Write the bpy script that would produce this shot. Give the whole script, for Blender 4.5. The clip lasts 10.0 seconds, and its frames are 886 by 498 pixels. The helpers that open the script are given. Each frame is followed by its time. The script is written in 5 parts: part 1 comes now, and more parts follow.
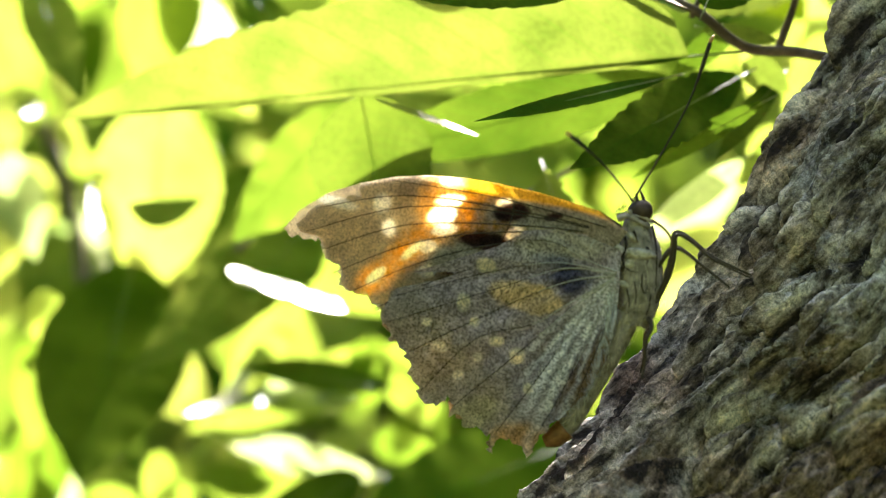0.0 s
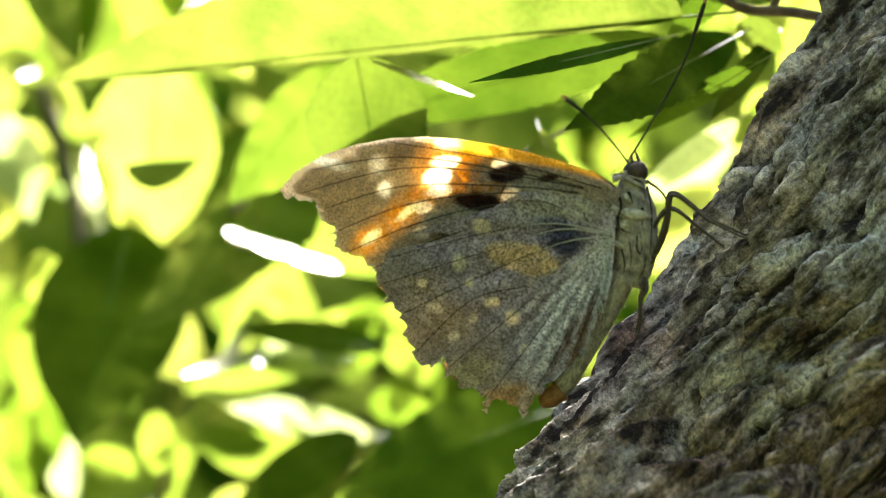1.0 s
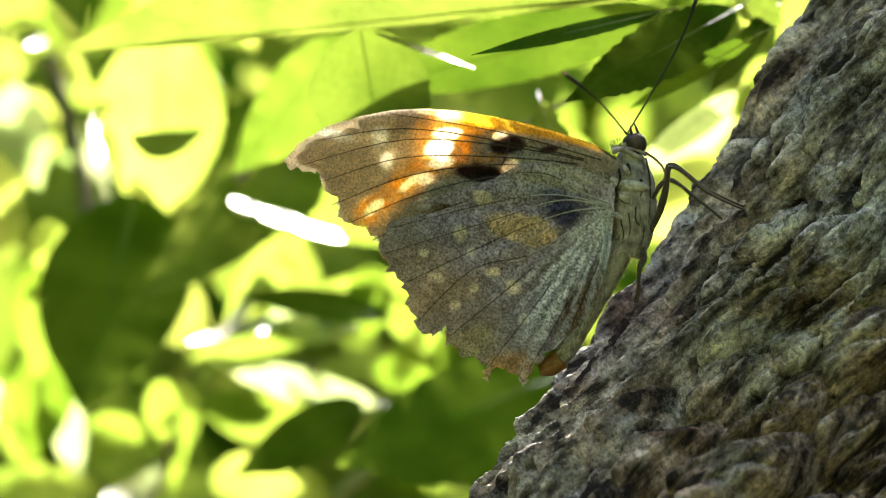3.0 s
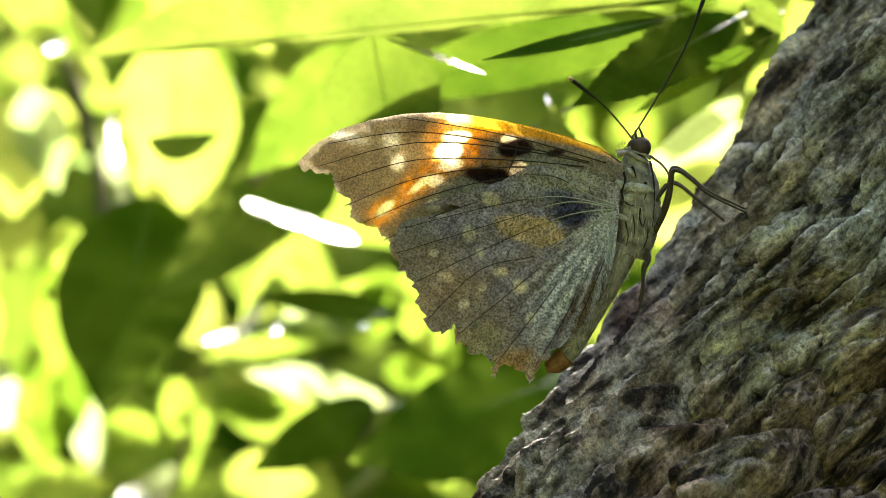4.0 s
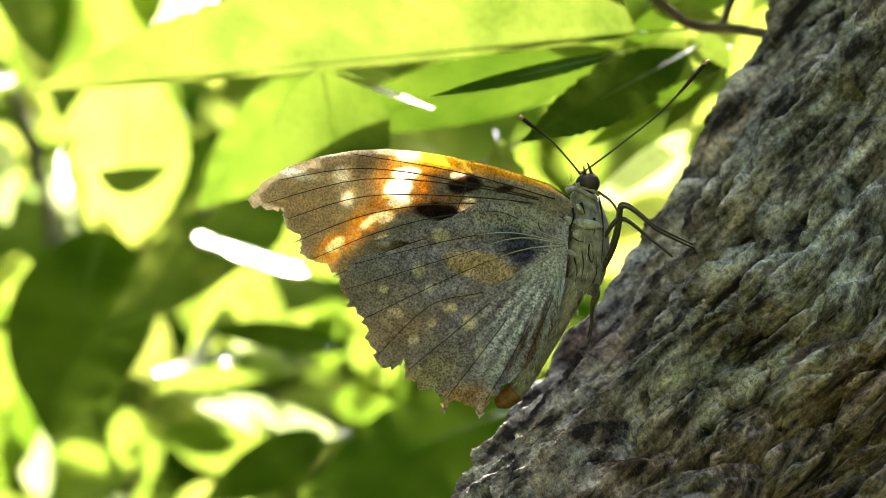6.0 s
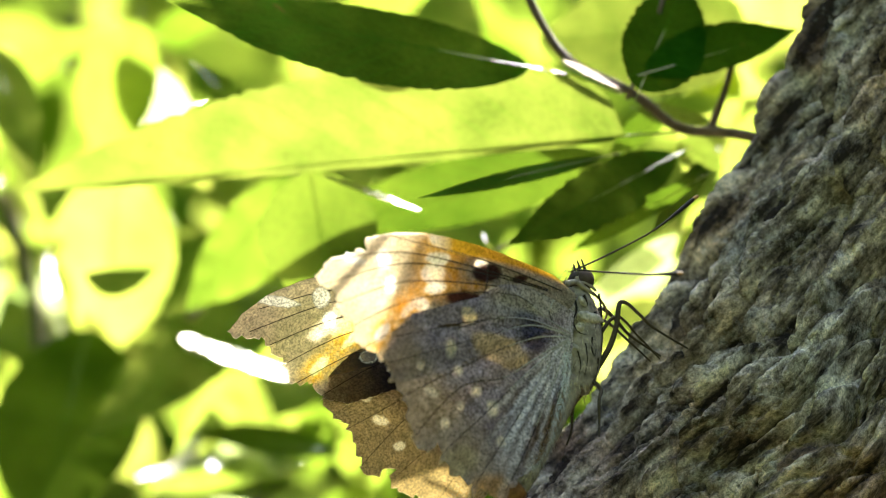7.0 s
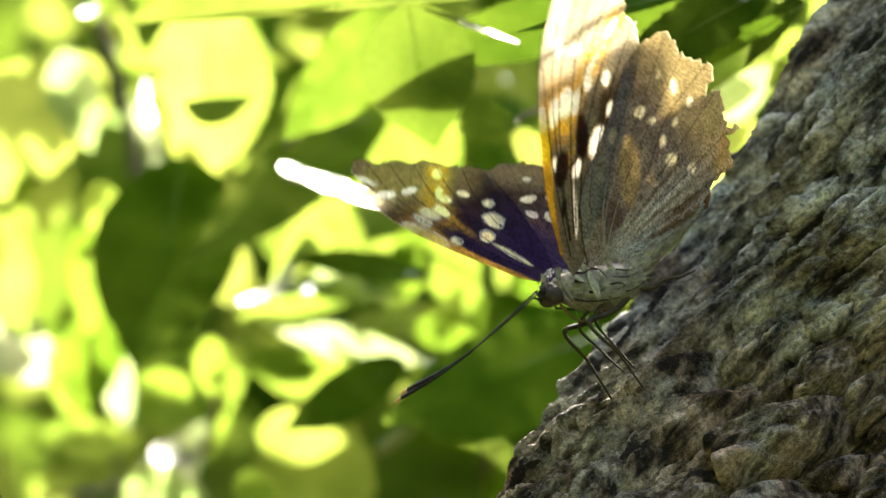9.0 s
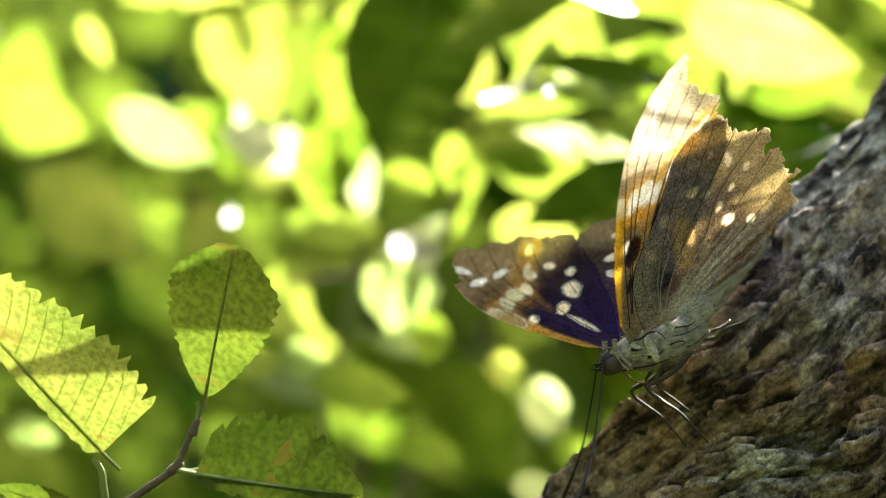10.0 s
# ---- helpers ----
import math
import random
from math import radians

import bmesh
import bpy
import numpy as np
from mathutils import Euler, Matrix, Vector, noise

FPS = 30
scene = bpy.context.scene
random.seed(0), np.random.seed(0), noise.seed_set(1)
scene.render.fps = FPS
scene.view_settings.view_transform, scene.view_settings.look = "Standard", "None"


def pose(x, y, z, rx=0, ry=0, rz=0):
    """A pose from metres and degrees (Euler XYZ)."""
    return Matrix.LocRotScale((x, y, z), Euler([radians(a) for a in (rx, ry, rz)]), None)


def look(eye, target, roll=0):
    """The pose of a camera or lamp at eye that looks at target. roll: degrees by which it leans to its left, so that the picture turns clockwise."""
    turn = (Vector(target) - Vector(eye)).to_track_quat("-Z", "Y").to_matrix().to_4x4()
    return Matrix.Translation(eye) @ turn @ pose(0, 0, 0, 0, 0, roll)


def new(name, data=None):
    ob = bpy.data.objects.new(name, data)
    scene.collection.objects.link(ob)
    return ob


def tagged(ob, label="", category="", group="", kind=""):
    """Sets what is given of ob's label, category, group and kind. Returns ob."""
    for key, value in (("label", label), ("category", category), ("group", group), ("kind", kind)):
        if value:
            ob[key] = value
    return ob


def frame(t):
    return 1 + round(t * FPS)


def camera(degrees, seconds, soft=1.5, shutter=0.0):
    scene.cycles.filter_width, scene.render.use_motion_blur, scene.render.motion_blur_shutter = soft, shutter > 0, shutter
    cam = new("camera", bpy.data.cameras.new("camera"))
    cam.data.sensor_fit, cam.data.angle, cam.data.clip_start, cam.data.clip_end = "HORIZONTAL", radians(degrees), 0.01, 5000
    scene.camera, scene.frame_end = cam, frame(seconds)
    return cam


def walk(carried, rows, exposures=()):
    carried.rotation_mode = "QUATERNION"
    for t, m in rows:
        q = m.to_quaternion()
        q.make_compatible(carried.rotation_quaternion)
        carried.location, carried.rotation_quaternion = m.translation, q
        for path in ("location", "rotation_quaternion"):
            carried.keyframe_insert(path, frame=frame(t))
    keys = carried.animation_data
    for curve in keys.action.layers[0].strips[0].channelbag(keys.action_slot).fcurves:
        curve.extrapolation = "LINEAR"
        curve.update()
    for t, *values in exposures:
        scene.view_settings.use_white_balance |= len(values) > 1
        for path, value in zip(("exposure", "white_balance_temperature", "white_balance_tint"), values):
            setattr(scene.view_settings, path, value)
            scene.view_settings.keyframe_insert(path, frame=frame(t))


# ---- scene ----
MM = 0.001
EYE_HEIGHT = 1.5          # metres above the forest floor; lengths below are millimetres from that level


def at(x, y, z):
    return Vector((x * MM, y * MM, EYE_HEIGHT + z * MM))


def aim(x, y, z, yaw, pitch, roll):
    """Camera pose: millimetres, and degrees to the right, upwards and of lean."""
    return (Matrix.Translation(at(x, y, z)) @ Matrix.Rotation(radians(-yaw), 4, "Z")
            @ Matrix.Rotation(radians(90 + pitch), 4, "X") @ Matrix.Rotation(radians(-roll), 4, "Z"))


cam = camera(14.0, 10.0, soft=0.55, shutter=0.12)
cam.data.dof.use_dof = True
cam.data.dof.focus_distance = 0.588
cam.data.dof.aperture_fstop = 18.0
walk(cam, [
    (0.0, aim(-0.0, 0.0, -0.0, -0.000, 0.000, 0.000)),
    (0.5, aim(-0.3, 1.6, -0.2, -0.047, -0.095, 0.138)),
    (1.0, aim(0.3, -0.9, 0.4, 0.042, -0.655, 0.184)),
    (1.5, aim(0.9, -2.4, 0.0, 0.144, -1.075, 0.147)),
    (2.0, aim(1.0, -3.5, 0.4, 0.144, -1.148, 0.099)),
    (3.5, aim(1.2, -16.3, 1.2, -0.199, -1.197, -0.004)),
    (4.0, aim(1.8, -24.5, 0.5, -0.277, -1.092, -0.124)),
    (4.5, aim(1.9, -25.5, 0.7, -0.094, -1.015, -0.159)),
    (5.0, aim(2.0, -26.1, 1.0, 0.123, -0.940, -0.204)),
    (6.3, aim(1.4, -26.8, 2.9, 0.681, -0.488, -0.121)),
    (6.5, aim(2.8, -23.9, 1.7, 0.605, -0.014, -0.335)),
    (7.0, aim(2.3, -24.3, 2.0, 0.680, 0.961, -0.297)),
    (7.2, aim(1.5, -24.7, 4.3, 0.761, 0.657, -0.100)),
    (7.5, aim(0.8, -27.1, 2.3, 0.817, 0.224, -0.204)),
    (8.0, aim(-0.5, -33.2, 3.6, 0.923, -0.689, 0.020)),
    (8.5, aim(0.0, -31.4, 3.5, 0.708, -1.231, -0.173)),
    (9.0, aim(-2.2, -35.0, 5.4, -0.489, -2.023, -0.113)),
    (9.5, aim(-1.9, -41.6, 5.8, -2.913, -2.692, -0.754)),
    (9.7, aim(-5.1, -59.0, 6.4, -3.330, -3.566, -1.353)),
    (10.0, aim(-4.8, -66.0, 5.0, -3.975, -5.121, -2.081)),
], exposures=[(0.0, 3.2, 6400, 6), (10.0, 3.2, 6400, 6)])

# ---- light ----
SUN = Vector((0.25, 0.84, 0.52)).normalized()      # towards the sun
world = bpy.data.worlds.new("sky")
scene.world = world
world.use_nodes = True
wn = world.node_tree
for nd in list(wn.nodes):
    wn.nodes.remove(nd)
sky = wn.nodes.new("ShaderNodeTexSky")
sky.sky_type = "NISHITA"
sky.sun_disc = False
sky.air_density = 0.8
sky.dust_density = 5.0
sky.ozone_density = 0.4
sky.sun_elevation = math.asin(SUN.z)
sky.sun_rotation = math.atan2(SUN.x, SUN.y)
bgd = wn.nodes.new("ShaderNodeBackground")
bgd.inputs["Strength"].default_value = 0.12
wout = wn.nodes.new("ShaderNodeOutputWorld")
wn.links.new(sky.outputs[0], bgd.inputs["Color"])
wn.links.new(bgd.outputs[0], wout.inputs["Surface"])

sun_data = bpy.data.lights.new("sun", "SUN")
sun_data.energy = 5.0
sun_data.angle = radians(0.5)
sun_data.color = (1.0, 0.95, 0.86)
sun_lamp = new("sun", sun_data)
sun_lamp.matrix_world = look(SUN * 20, (0, 0, 0))


# ---- materials ----
def material(name):
    mat = bpy.data.materials.new(name)
    mat.use_nodes = True
    nt = mat.node_tree
    for nd in list(nt.nodes):
        nt.nodes.remove(nd)
    out = nt.nodes.new("ShaderNodeOutputMaterial")
    return mat, nt, out


def node(nt, kind, **values):
    nd = nt.nodes.new("ShaderNode" + kind)
    for key, value in values.items():
        nd.inputs[key].default_value = value
    return nd


def ramp(nt, source, stops):
    rp = nt.nodes.new("ShaderNodeValToRGB")
    el = rp.color_ramp.elements
    while len(el) < len(stops):
        el.new(0.5)
    for e, (p, c) in zip(el, stops):
        e.position = p
        e.color = (*c, 1)
    nt.links.new(source, rp.inputs["Fac"])
    return rp.outputs["Color"]


def noise_of(nt, coords, scale, detail=4.0, rough=0.55):
    nd = node(nt, "TexNoise", Scale=scale, Detail=detail, Roughness=rough)
    nt.links.new(coords, nd.inputs["Vector"])
    return nd.outputs["Fac"]


def mixed(nt, mode, fac, a, b):
    mx = nt.nodes.new("ShaderNodeMix")
    mx.data_type = "RGBA"
    mx.blend_type = mode
    for sock, value in ((mx.inputs[0], fac), (mx.inputs[6], a), (mx.inputs[7], b)):
        if isinstance(value, bpy.types.NodeSocket):
            nt.links.new(value, sock)
        elif isinstance(value, tuple):
            sock.default_value = (*value, 1)
        else:
            sock.default_value = value
    return mx.outputs[2]


def maths(nt, op, a, b=0.0, c=0.0):
    nd = nt.nodes.new("ShaderNodeMath")
    nd.operation = op
    for i, value in enumerate((a, b, c)):
        if isinstance(value, bpy.types.NodeSocket):
            nt.links.new(value, nd.inputs[i])
        else:
            nd.inputs[i].default_value = value
    return nd.outputs[0]


def bumped(nt, height, strength, distance):
    bp = node(nt, "Bump", Strength=strength, Distance=distance)
    nt.links.new(height, bp.inputs["Height"])
    return bp.outputs["Normal"]


def plain(name, color, rough=0.6, spread=0.25, scale=900.0, bump=0.3):
    """A rough surface with grain and larger blotches."""
    mat, nt, out = material(name)
    co = nt.nodes.new("ShaderNodeTexCoord").outputs["Object"]
    fine = noise_of(nt, co, scale, 5)
    blot = noise_of(nt, co, scale * 0.2, 3)
    lo = tuple(c * (1 - spread) for c in color)
    hi = tuple(min(1, c * (1 + spread)) for c in color)
    col = mixed(nt, "MULTIPLY", 0.6, ramp(nt, fine, [(0.3, lo), (0.7, hi)]),
                ramp(nt, blot, [(0.3, (0.6, 0.6, 0.6)), (0.7, (1, 1, 1))]))
    sh = node(nt, "BsdfPrincipled", Roughness=rough)
    sh.inputs["Specular IOR Level"].default_value = 0.5 if rough < 0.45 else 0.15
    nt.links.new(col, sh.inputs["Base Color"])
    nt.links.new(bumped(nt, fine, bump, 0.0003), sh.inputs["Normal"])
    nt.links.new(sh.outputs[0], out.inputs["Surface"])
    return mat


def leaf_material(name, face, through_color, gloss=0.5, share=0.55, shine=0.0, worn=0.35):
    """Leaf blade: waxy face, light passing through, pinnate veins and small blemishes."""
    mat, nt, out = material(name)
    uv = nt.nodes.new("ShaderNodeUVMap")
    uv.uv_map = "blade"
    sep = nt.nodes.new("ShaderNodeSeparateXYZ")
    nt.links.new(uv.outputs[0], sep.inputs[0])
    across = maths(nt, "ABSOLUTE", sep.outputs[1])
    # side veins run forward from the midrib
    phase = maths(nt, "FRACT", maths(nt, "MULTIPLY", maths(nt, "SUBTRACT", sep.outputs[0],
                  maths(nt, "MULTIPLY", across, 0.17)), 13.0))
    side = maths(nt, "LESS_THAN", maths(nt, "ABSOLUTE", maths(nt, "SUBTRACT", phase, 0.5)), 0.045)
    rib = maths(nt, "LESS_THAN", across, 0.028)
    vein = maths(nt, "MAXIMUM", side, rib)
    co = nt.nodes.new("ShaderNodeTexCoord").outputs["Object"]
    blot = noise_of(nt, co, 55.0, 4)
    cell = noise_of(nt, co, 900.0, 3)
    info = nt.nodes.new("ShaderNodeObjectInfo")
    tone = ramp(nt, info.outputs["Random"], [(0.0, (0.5, 0.62, 0.3)), (0.6, (1.0, 1.0, 0.9)), (1.0, (1.5, 1.3, 1.6))])
    shade = mixed(nt, "MULTIPLY", 1.0, tone, ramp(nt, blot, [(0.32, (0.5, 0.6, 0.45)), (0.68, (1.15, 1.12, 1.1))]))
    shade = mixed(nt, "MULTIPLY", worn, shade, ramp(nt, cell, [(0.35, (0.6, 0.6, 0.6)), (0.6, (1.05, 1.05, 1.05))]))
    spots = noise_of(nt, co, 120.0, 2)
    sick = maths(nt, "GREATER_THAN", spots, 0.79 - 0.14 * worn)
    top = mixed(nt, "MULTIPLY", 1.0, face, shade)
    top = mixed(nt, "MIX", maths(nt, "MULTIPLY", vein, 0.35), top, tuple(min(1, c * 1.9) for c in face))
    top = mixed(nt, "MIX", maths(nt, "MULTIPLY", sick, 0.6), top, (0.12, 0.08, 0.02))
    lit = mixed(nt, "MULTIPLY", 1.0, through_color, shade)
    lit = mixed(nt, "MULTIPLY", maths(nt, "MULTIPLY", vein, worn), lit, (0.5, 0.6, 0.3))
    lit = mixed(nt, "MIX", maths(nt, "MULTIPLY", sick, 0.6), lit, (0.05, 0.035, 0.006))
    dif = node(nt, "BsdfPrincipled", Roughness=gloss)
    dif.inputs["Specular IOR Level"].default_value = shine
    nt.links.new(top, dif.inputs["Base Color"])
    nrm = bumped(nt, maths(nt, "ADD", maths(nt, "MULTIPLY", vein, -0.8), cell), 0.35, 0.0004)
    nt.links.new(nrm, dif.inputs["Normal"])
    tra = nt.nodes.new("ShaderNodeBsdfTranslucent")
    nt.links.new(lit, tra.inputs["Color"])
    mx = node(nt, "MixShader", Fac=share)
    nt.links.new(dif.outputs[0], mx.inputs[1])
    nt.links.new(tra.outputs[0], mx.inputs[2])
    nt.links.new(mx.outputs[0], out.inputs["Surface"])
    return mat


def bark_material():
    """Weathered bark: brown to grey along the grain, near black where the bump dips, pale lichen."""
    mat, nt, out = material("bark")
    co = nt.nodes.new("ShaderNodeTexCoord").outputs["Object"]
    tilt = node(nt, "Mapping", Rotation=(0, radians(-47), 0))
    nt.links.new(co, tilt.inputs["Vector"])
    along = node(nt, "Mapping", Scale=(1.0, 1.0, 0.22))
    nt.links.new(tilt.outputs[0], along.inputs["Vector"])
    big = noise_of(nt, co, 38.0, 4)
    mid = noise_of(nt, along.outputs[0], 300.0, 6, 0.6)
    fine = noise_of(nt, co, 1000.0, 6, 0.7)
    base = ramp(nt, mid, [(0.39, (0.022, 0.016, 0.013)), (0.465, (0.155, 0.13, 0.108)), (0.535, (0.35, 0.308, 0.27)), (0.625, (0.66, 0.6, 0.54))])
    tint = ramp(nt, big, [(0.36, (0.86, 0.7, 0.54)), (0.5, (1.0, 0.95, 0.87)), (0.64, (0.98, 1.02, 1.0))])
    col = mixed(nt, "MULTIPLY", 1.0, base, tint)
    lichen = noise_of(nt, co, 170.0, 7, 0.72)
    col = mixed(nt, "MIX", ramp(nt, lichen, [(0.53, (0, 0, 0)), (0.62, (0.5, 0.5, 0.5))]), col, (0.46, 0.435, 0.41))
    moss = noise_of(nt, co, 75.0, 8, 0.78)
    col = mixed(nt, "MIX", ramp(nt, moss, [(0.58, (0, 0, 0)), (0.68, (0.35, 0.35, 0.35))]), col, (0.2, 0.19, 0.1))
    # red-brown bare patches, thickened downwards to paint in the dimmer light at the foot
    rust_and_shade = noise_of(nt, co, 42.0, 5)
    place = nt.nodes.new("ShaderNodeSeparateXYZ")
    nt.links.new(co, place.inputs[0])
    foot = maths(nt, "MULTIPLY", maths(nt, "SUBTRACT", EYE_HEIGHT - 0.005, place.outputs["Z"]), 5.0)
    foot = maths(nt, "MINIMUM", maths(nt, "MAXIMUM", foot, 0.0), 0.2)
    rust_and_shade = maths(nt, "ADD", rust_and_shade, foot)
    col = mixed(nt, "MIX", ramp(nt, rust_and_shade, [(0.56, (0, 0, 0)), (0.72, (0.7, 0.7, 0.7))]), col, mixed(nt, "MULTIPLY", 1.0, col, (0.62, 0.4, 0.3)))
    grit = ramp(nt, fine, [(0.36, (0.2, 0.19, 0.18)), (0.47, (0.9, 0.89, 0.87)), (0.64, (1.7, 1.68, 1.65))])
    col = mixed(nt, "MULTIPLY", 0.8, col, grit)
    dust = noise_of(nt, co, 3600.0, 3, 0.6)
    col = mixed(nt, "MULTIPLY", 0.45, col, ramp(nt, dust, [(0.4, (0.6, 0.59, 0.58)), (0.6, (1.6, 1.59, 1.57))]))
    sh = node(nt, "BsdfPrincipled", Roughness=0.8)
    sh.inputs["Specular IOR Level"].default_value = 0.2
    nt.links.new(col, sh.inputs["Base Color"])
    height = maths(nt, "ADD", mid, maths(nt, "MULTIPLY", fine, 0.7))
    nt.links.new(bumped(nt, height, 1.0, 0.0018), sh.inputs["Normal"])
    nt.links.new(sh.outputs[0], out.inputs["Surface"])
    return mat


def scale_dust(nt):
    """Dusty scales: fine specks and soft clouds."""
    co = nt.nodes.new("ShaderNodeTexCoord").outputs["Object"]
    dust = noise_of(nt, co, 2900.0, 3, 0.7)
    cloud = noise_of(nt, co, 520.0, 4, 0.6)
    speck = mixed(nt, "MULTIPLY", 0.9, ramp(nt, dust, [(0.4, (0.36, 0.36, 0.42)), (0.58, (1.62, 1.55, 1.56))]),
                  ramp(nt, cloud, [(0.38, (0.72, 0.72, 0.75)), (0.6, (1.15, 1.15, 1.15))]))
    return dust, speck


def wing_under(name, share, gloss=0.12):
    """Underside of a wing: drawing from the mesh colours; light passes through the membrane."""
    mat, nt, out = material(name)
    face = nt.nodes.new("ShaderNodeAttribute")
    face.attribute_name = "scales"
    back = nt.nodes.new("ShaderNodeAttribute")
    back.attribute_name = "membrane"
    dust, speck = scale_dust(nt)
    dif = node(nt, "BsdfPrincipled", Roughness=0.6)
    dif.inputs["Specular IOR Level"].default_value = gloss
    nt.links.new(mixed(nt, "MULTIPLY", 1.0, face.outputs["Color"], speck), dif.inputs["Base Color"])
    nt.links.new(bumped(nt, dust, 0.35, 0.0002), dif.inputs["Normal"])
    tra = nt.nodes.new("ShaderNodeBsdfTranslucent")
    nt.links.new(mixed(nt, "MULTIPLY", 0.45, back.outputs["Color"], speck), tra.inputs["Color"])
    mx = node(nt, "MixShader", Fac=share)
    nt.links.new(dif.outputs[0], mx.inputs[1])
    nt.links.new(tra.outputs[0], mx.inputs[2])
    clear = nt.nodes.new("ShaderNodeBsdfTransparent")
    nt.links.new(back.outputs["Color"], clear.inputs["Color"])
    top = nt.nodes.new("ShaderNodeMixShader")
    nt.links.new(back.outputs["Alpha"], top.inputs[0])
    nt.links.new(mx.outputs[0], top.inputs[1])
    nt.links.new(clear.outputs[0], top.inputs[2])
    nt.links.new(top.outputs[0], out.inputs["Surface"])
    return mat


def wing_upper(name, gloss=0.0):
    """Upperside of a wing: dark scales, thin where the alpha of the mesh colours says so."""
    mat, nt, out = material(name)
    face = nt.nodes.new("ShaderNodeAttribute")
    face.attribute_name = "scales"
    back = nt.nodes.new("ShaderNodeAttribute")
    back.attribute_name = "membrane"
    dust, speck = scale_dust(nt)
    dif = node(nt, "BsdfPrincipled", Roughness=0.5)
    dif.inputs["Specular IOR Level"].default_value = gloss
    nt.links.new(mixed(nt, "MULTIPLY", 0.8, face.outputs["Color"], speck), dif.inputs["Base Color"])
    nt.links.new(bumped(nt, dust, 0.35, 0.0002), dif.inputs["Normal"])
    clear = nt.nodes.new("ShaderNodeBsdfTransparent")
    nt.links.new(back.outputs["Color"], clear.inputs["Color"])
    mx = nt.nodes.new("ShaderNodeMixShader")
    nt.links.new(back.outputs["Alpha"], mx.inputs[0])
    nt.links.new(dif.outputs[0], mx.inputs[1])
    nt.links.new(clear.outputs[0], mx.inputs[2])
    nt.links.new(mx.outputs[0], out.inputs["Surface"])
    return mat


LEAF = leaf_material("leaf", (0.018, 0.08, 0.005), (0.205, 0.26, 0.038))
LEAF_FRONT = leaf_material("seedling_leaf", (0.062, 0.076, 0.032), (0.095, 0.116, 0.018), worn=0.95)
# brighter copy of the bush leaf, with blown-out sunlight put into its colour
LEAF_GLARE = leaf_material("glare_leaf", (0.04, 0.1, 0.015), (0.43, 0.47, 0.24))
LEAF_BROAD = leaf_material("broad_leaf", (0.018, 0.08, 0.005), (0.071, 0.096, 0.012))
LEAF_GLOSSY = leaf_material("glossy_leaf", (0.04, 0.09, 0.012), (0.25, 0.36, 0.05), 0.32, 0.45, 0.6)
BARK = bark_material()
RESIN = plain("resin", (0.24, 0.12, 0.03), 0.5, 0.6, 500.0, 0.6)
TWIG = plain("twig_bark", (0.11, 0.08, 0.055), 0.7, 0.35, 700.0)
STALK = plain("leaf_stalk", (0.16, 0.19, 0.05), 0.5, 0.2, 700.0)
SCREEN_GREEN = plain("screen_green", (0.045, 0.07, 0.02), 0.8, 0.6, 14.0, 1.0)
GLOSSY = plain("smooth_shoot", (0.3, 0.3, 0.16), 0.2, 0.2, 500.0, 0.05)
SOIL = plain("forest_floor", (0.035, 0.03, 0.016), 0.9, 0.4, 30.0)
FORE_UNDER = wing_under("forewing_underside", 0.76)
HIND_UNDER = wing_under("hindwing_underside", 0.52)
WING_UPPER = wing_upper("wing_upperside")
VEIN = plain("wing_vein", (0.05, 0.035, 0.022), 0.5, 0.3, 2500.0)
VEIN_PALE = plain("pale_wing_vein", (0.4, 0.365, 0.29), 0.6, 0.3, 2500.0)
FUR = plain("grey_fur", (0.26, 0.225, 0.175), 0.85, 0.55, 800.0, 0.8)
CREAM = plain("cream_fur", (0.5, 0.44, 0.3), 0.85, 0.2, 1800.0, 0.8)
BROWN = plain("brown_segment", (0.2, 0.095, 0.035), 0.45, 0.4, 1200.0)
EYE = plain("compound_eye", (0.06, 0.04, 0.028), 0.6, 0.5, 500.0)
BRISTLE = plain("dark_bristle", (0.045, 0.036, 0.028), 0.8, 0.5, 1500.0)
TUFT = plain("scale_tuft", (0.42, 0.38, 0.3), 0.85, 0.5, 1500.0, 0.9)
TONGUE = plain("tongue_horn", (0.16, 0.1, 0.035), 0.5, 0.3, 2500.0)
PALE = plain("pale_hair", (0.62, 0.64, 0.62), 0.8, 0.3, 1500.0)
HORN = plain("dark_horn", (0.02, 0.015, 0.012), 0.65, 0.3, 2500.0)
AMBER = plain("amber_horn", (0.42, 0.2, 0.035), 0.4, 0.3, 2500.0)
LEG = plain("leg_scales", (0.05, 0.038, 0.02), 0.6, 0.35, 2500.0)


# ---- building helpers ----
def obj_from(name, verts, faces, mats, parent=None, label="", smooth=True, index=None):
    me = bpy.data.meshes.new(name)
    me.from_pydata([tuple(v) for v in verts], [], faces)
    for m in mats:
        me.materials.append(m)
    if index is not None:
        me.polygons.foreach_set("material_index", index)
    if smooth:
        me.polygons.foreach_set("use_smooth", [True] * len(me.polygons))
    me.update()
    ob = new(name, me)
    if parent is not None:
        ob.parent = parent
    if label:
        tagged(ob, label)
    return ob


def empty(name, place, label, category, group="", kind=""):
    ob = new(name)
    ob.empty_display_size = 0.01
    ob.matrix_basis = Matrix.Translation(place)
    return tagged(ob, label, category, group, kind)


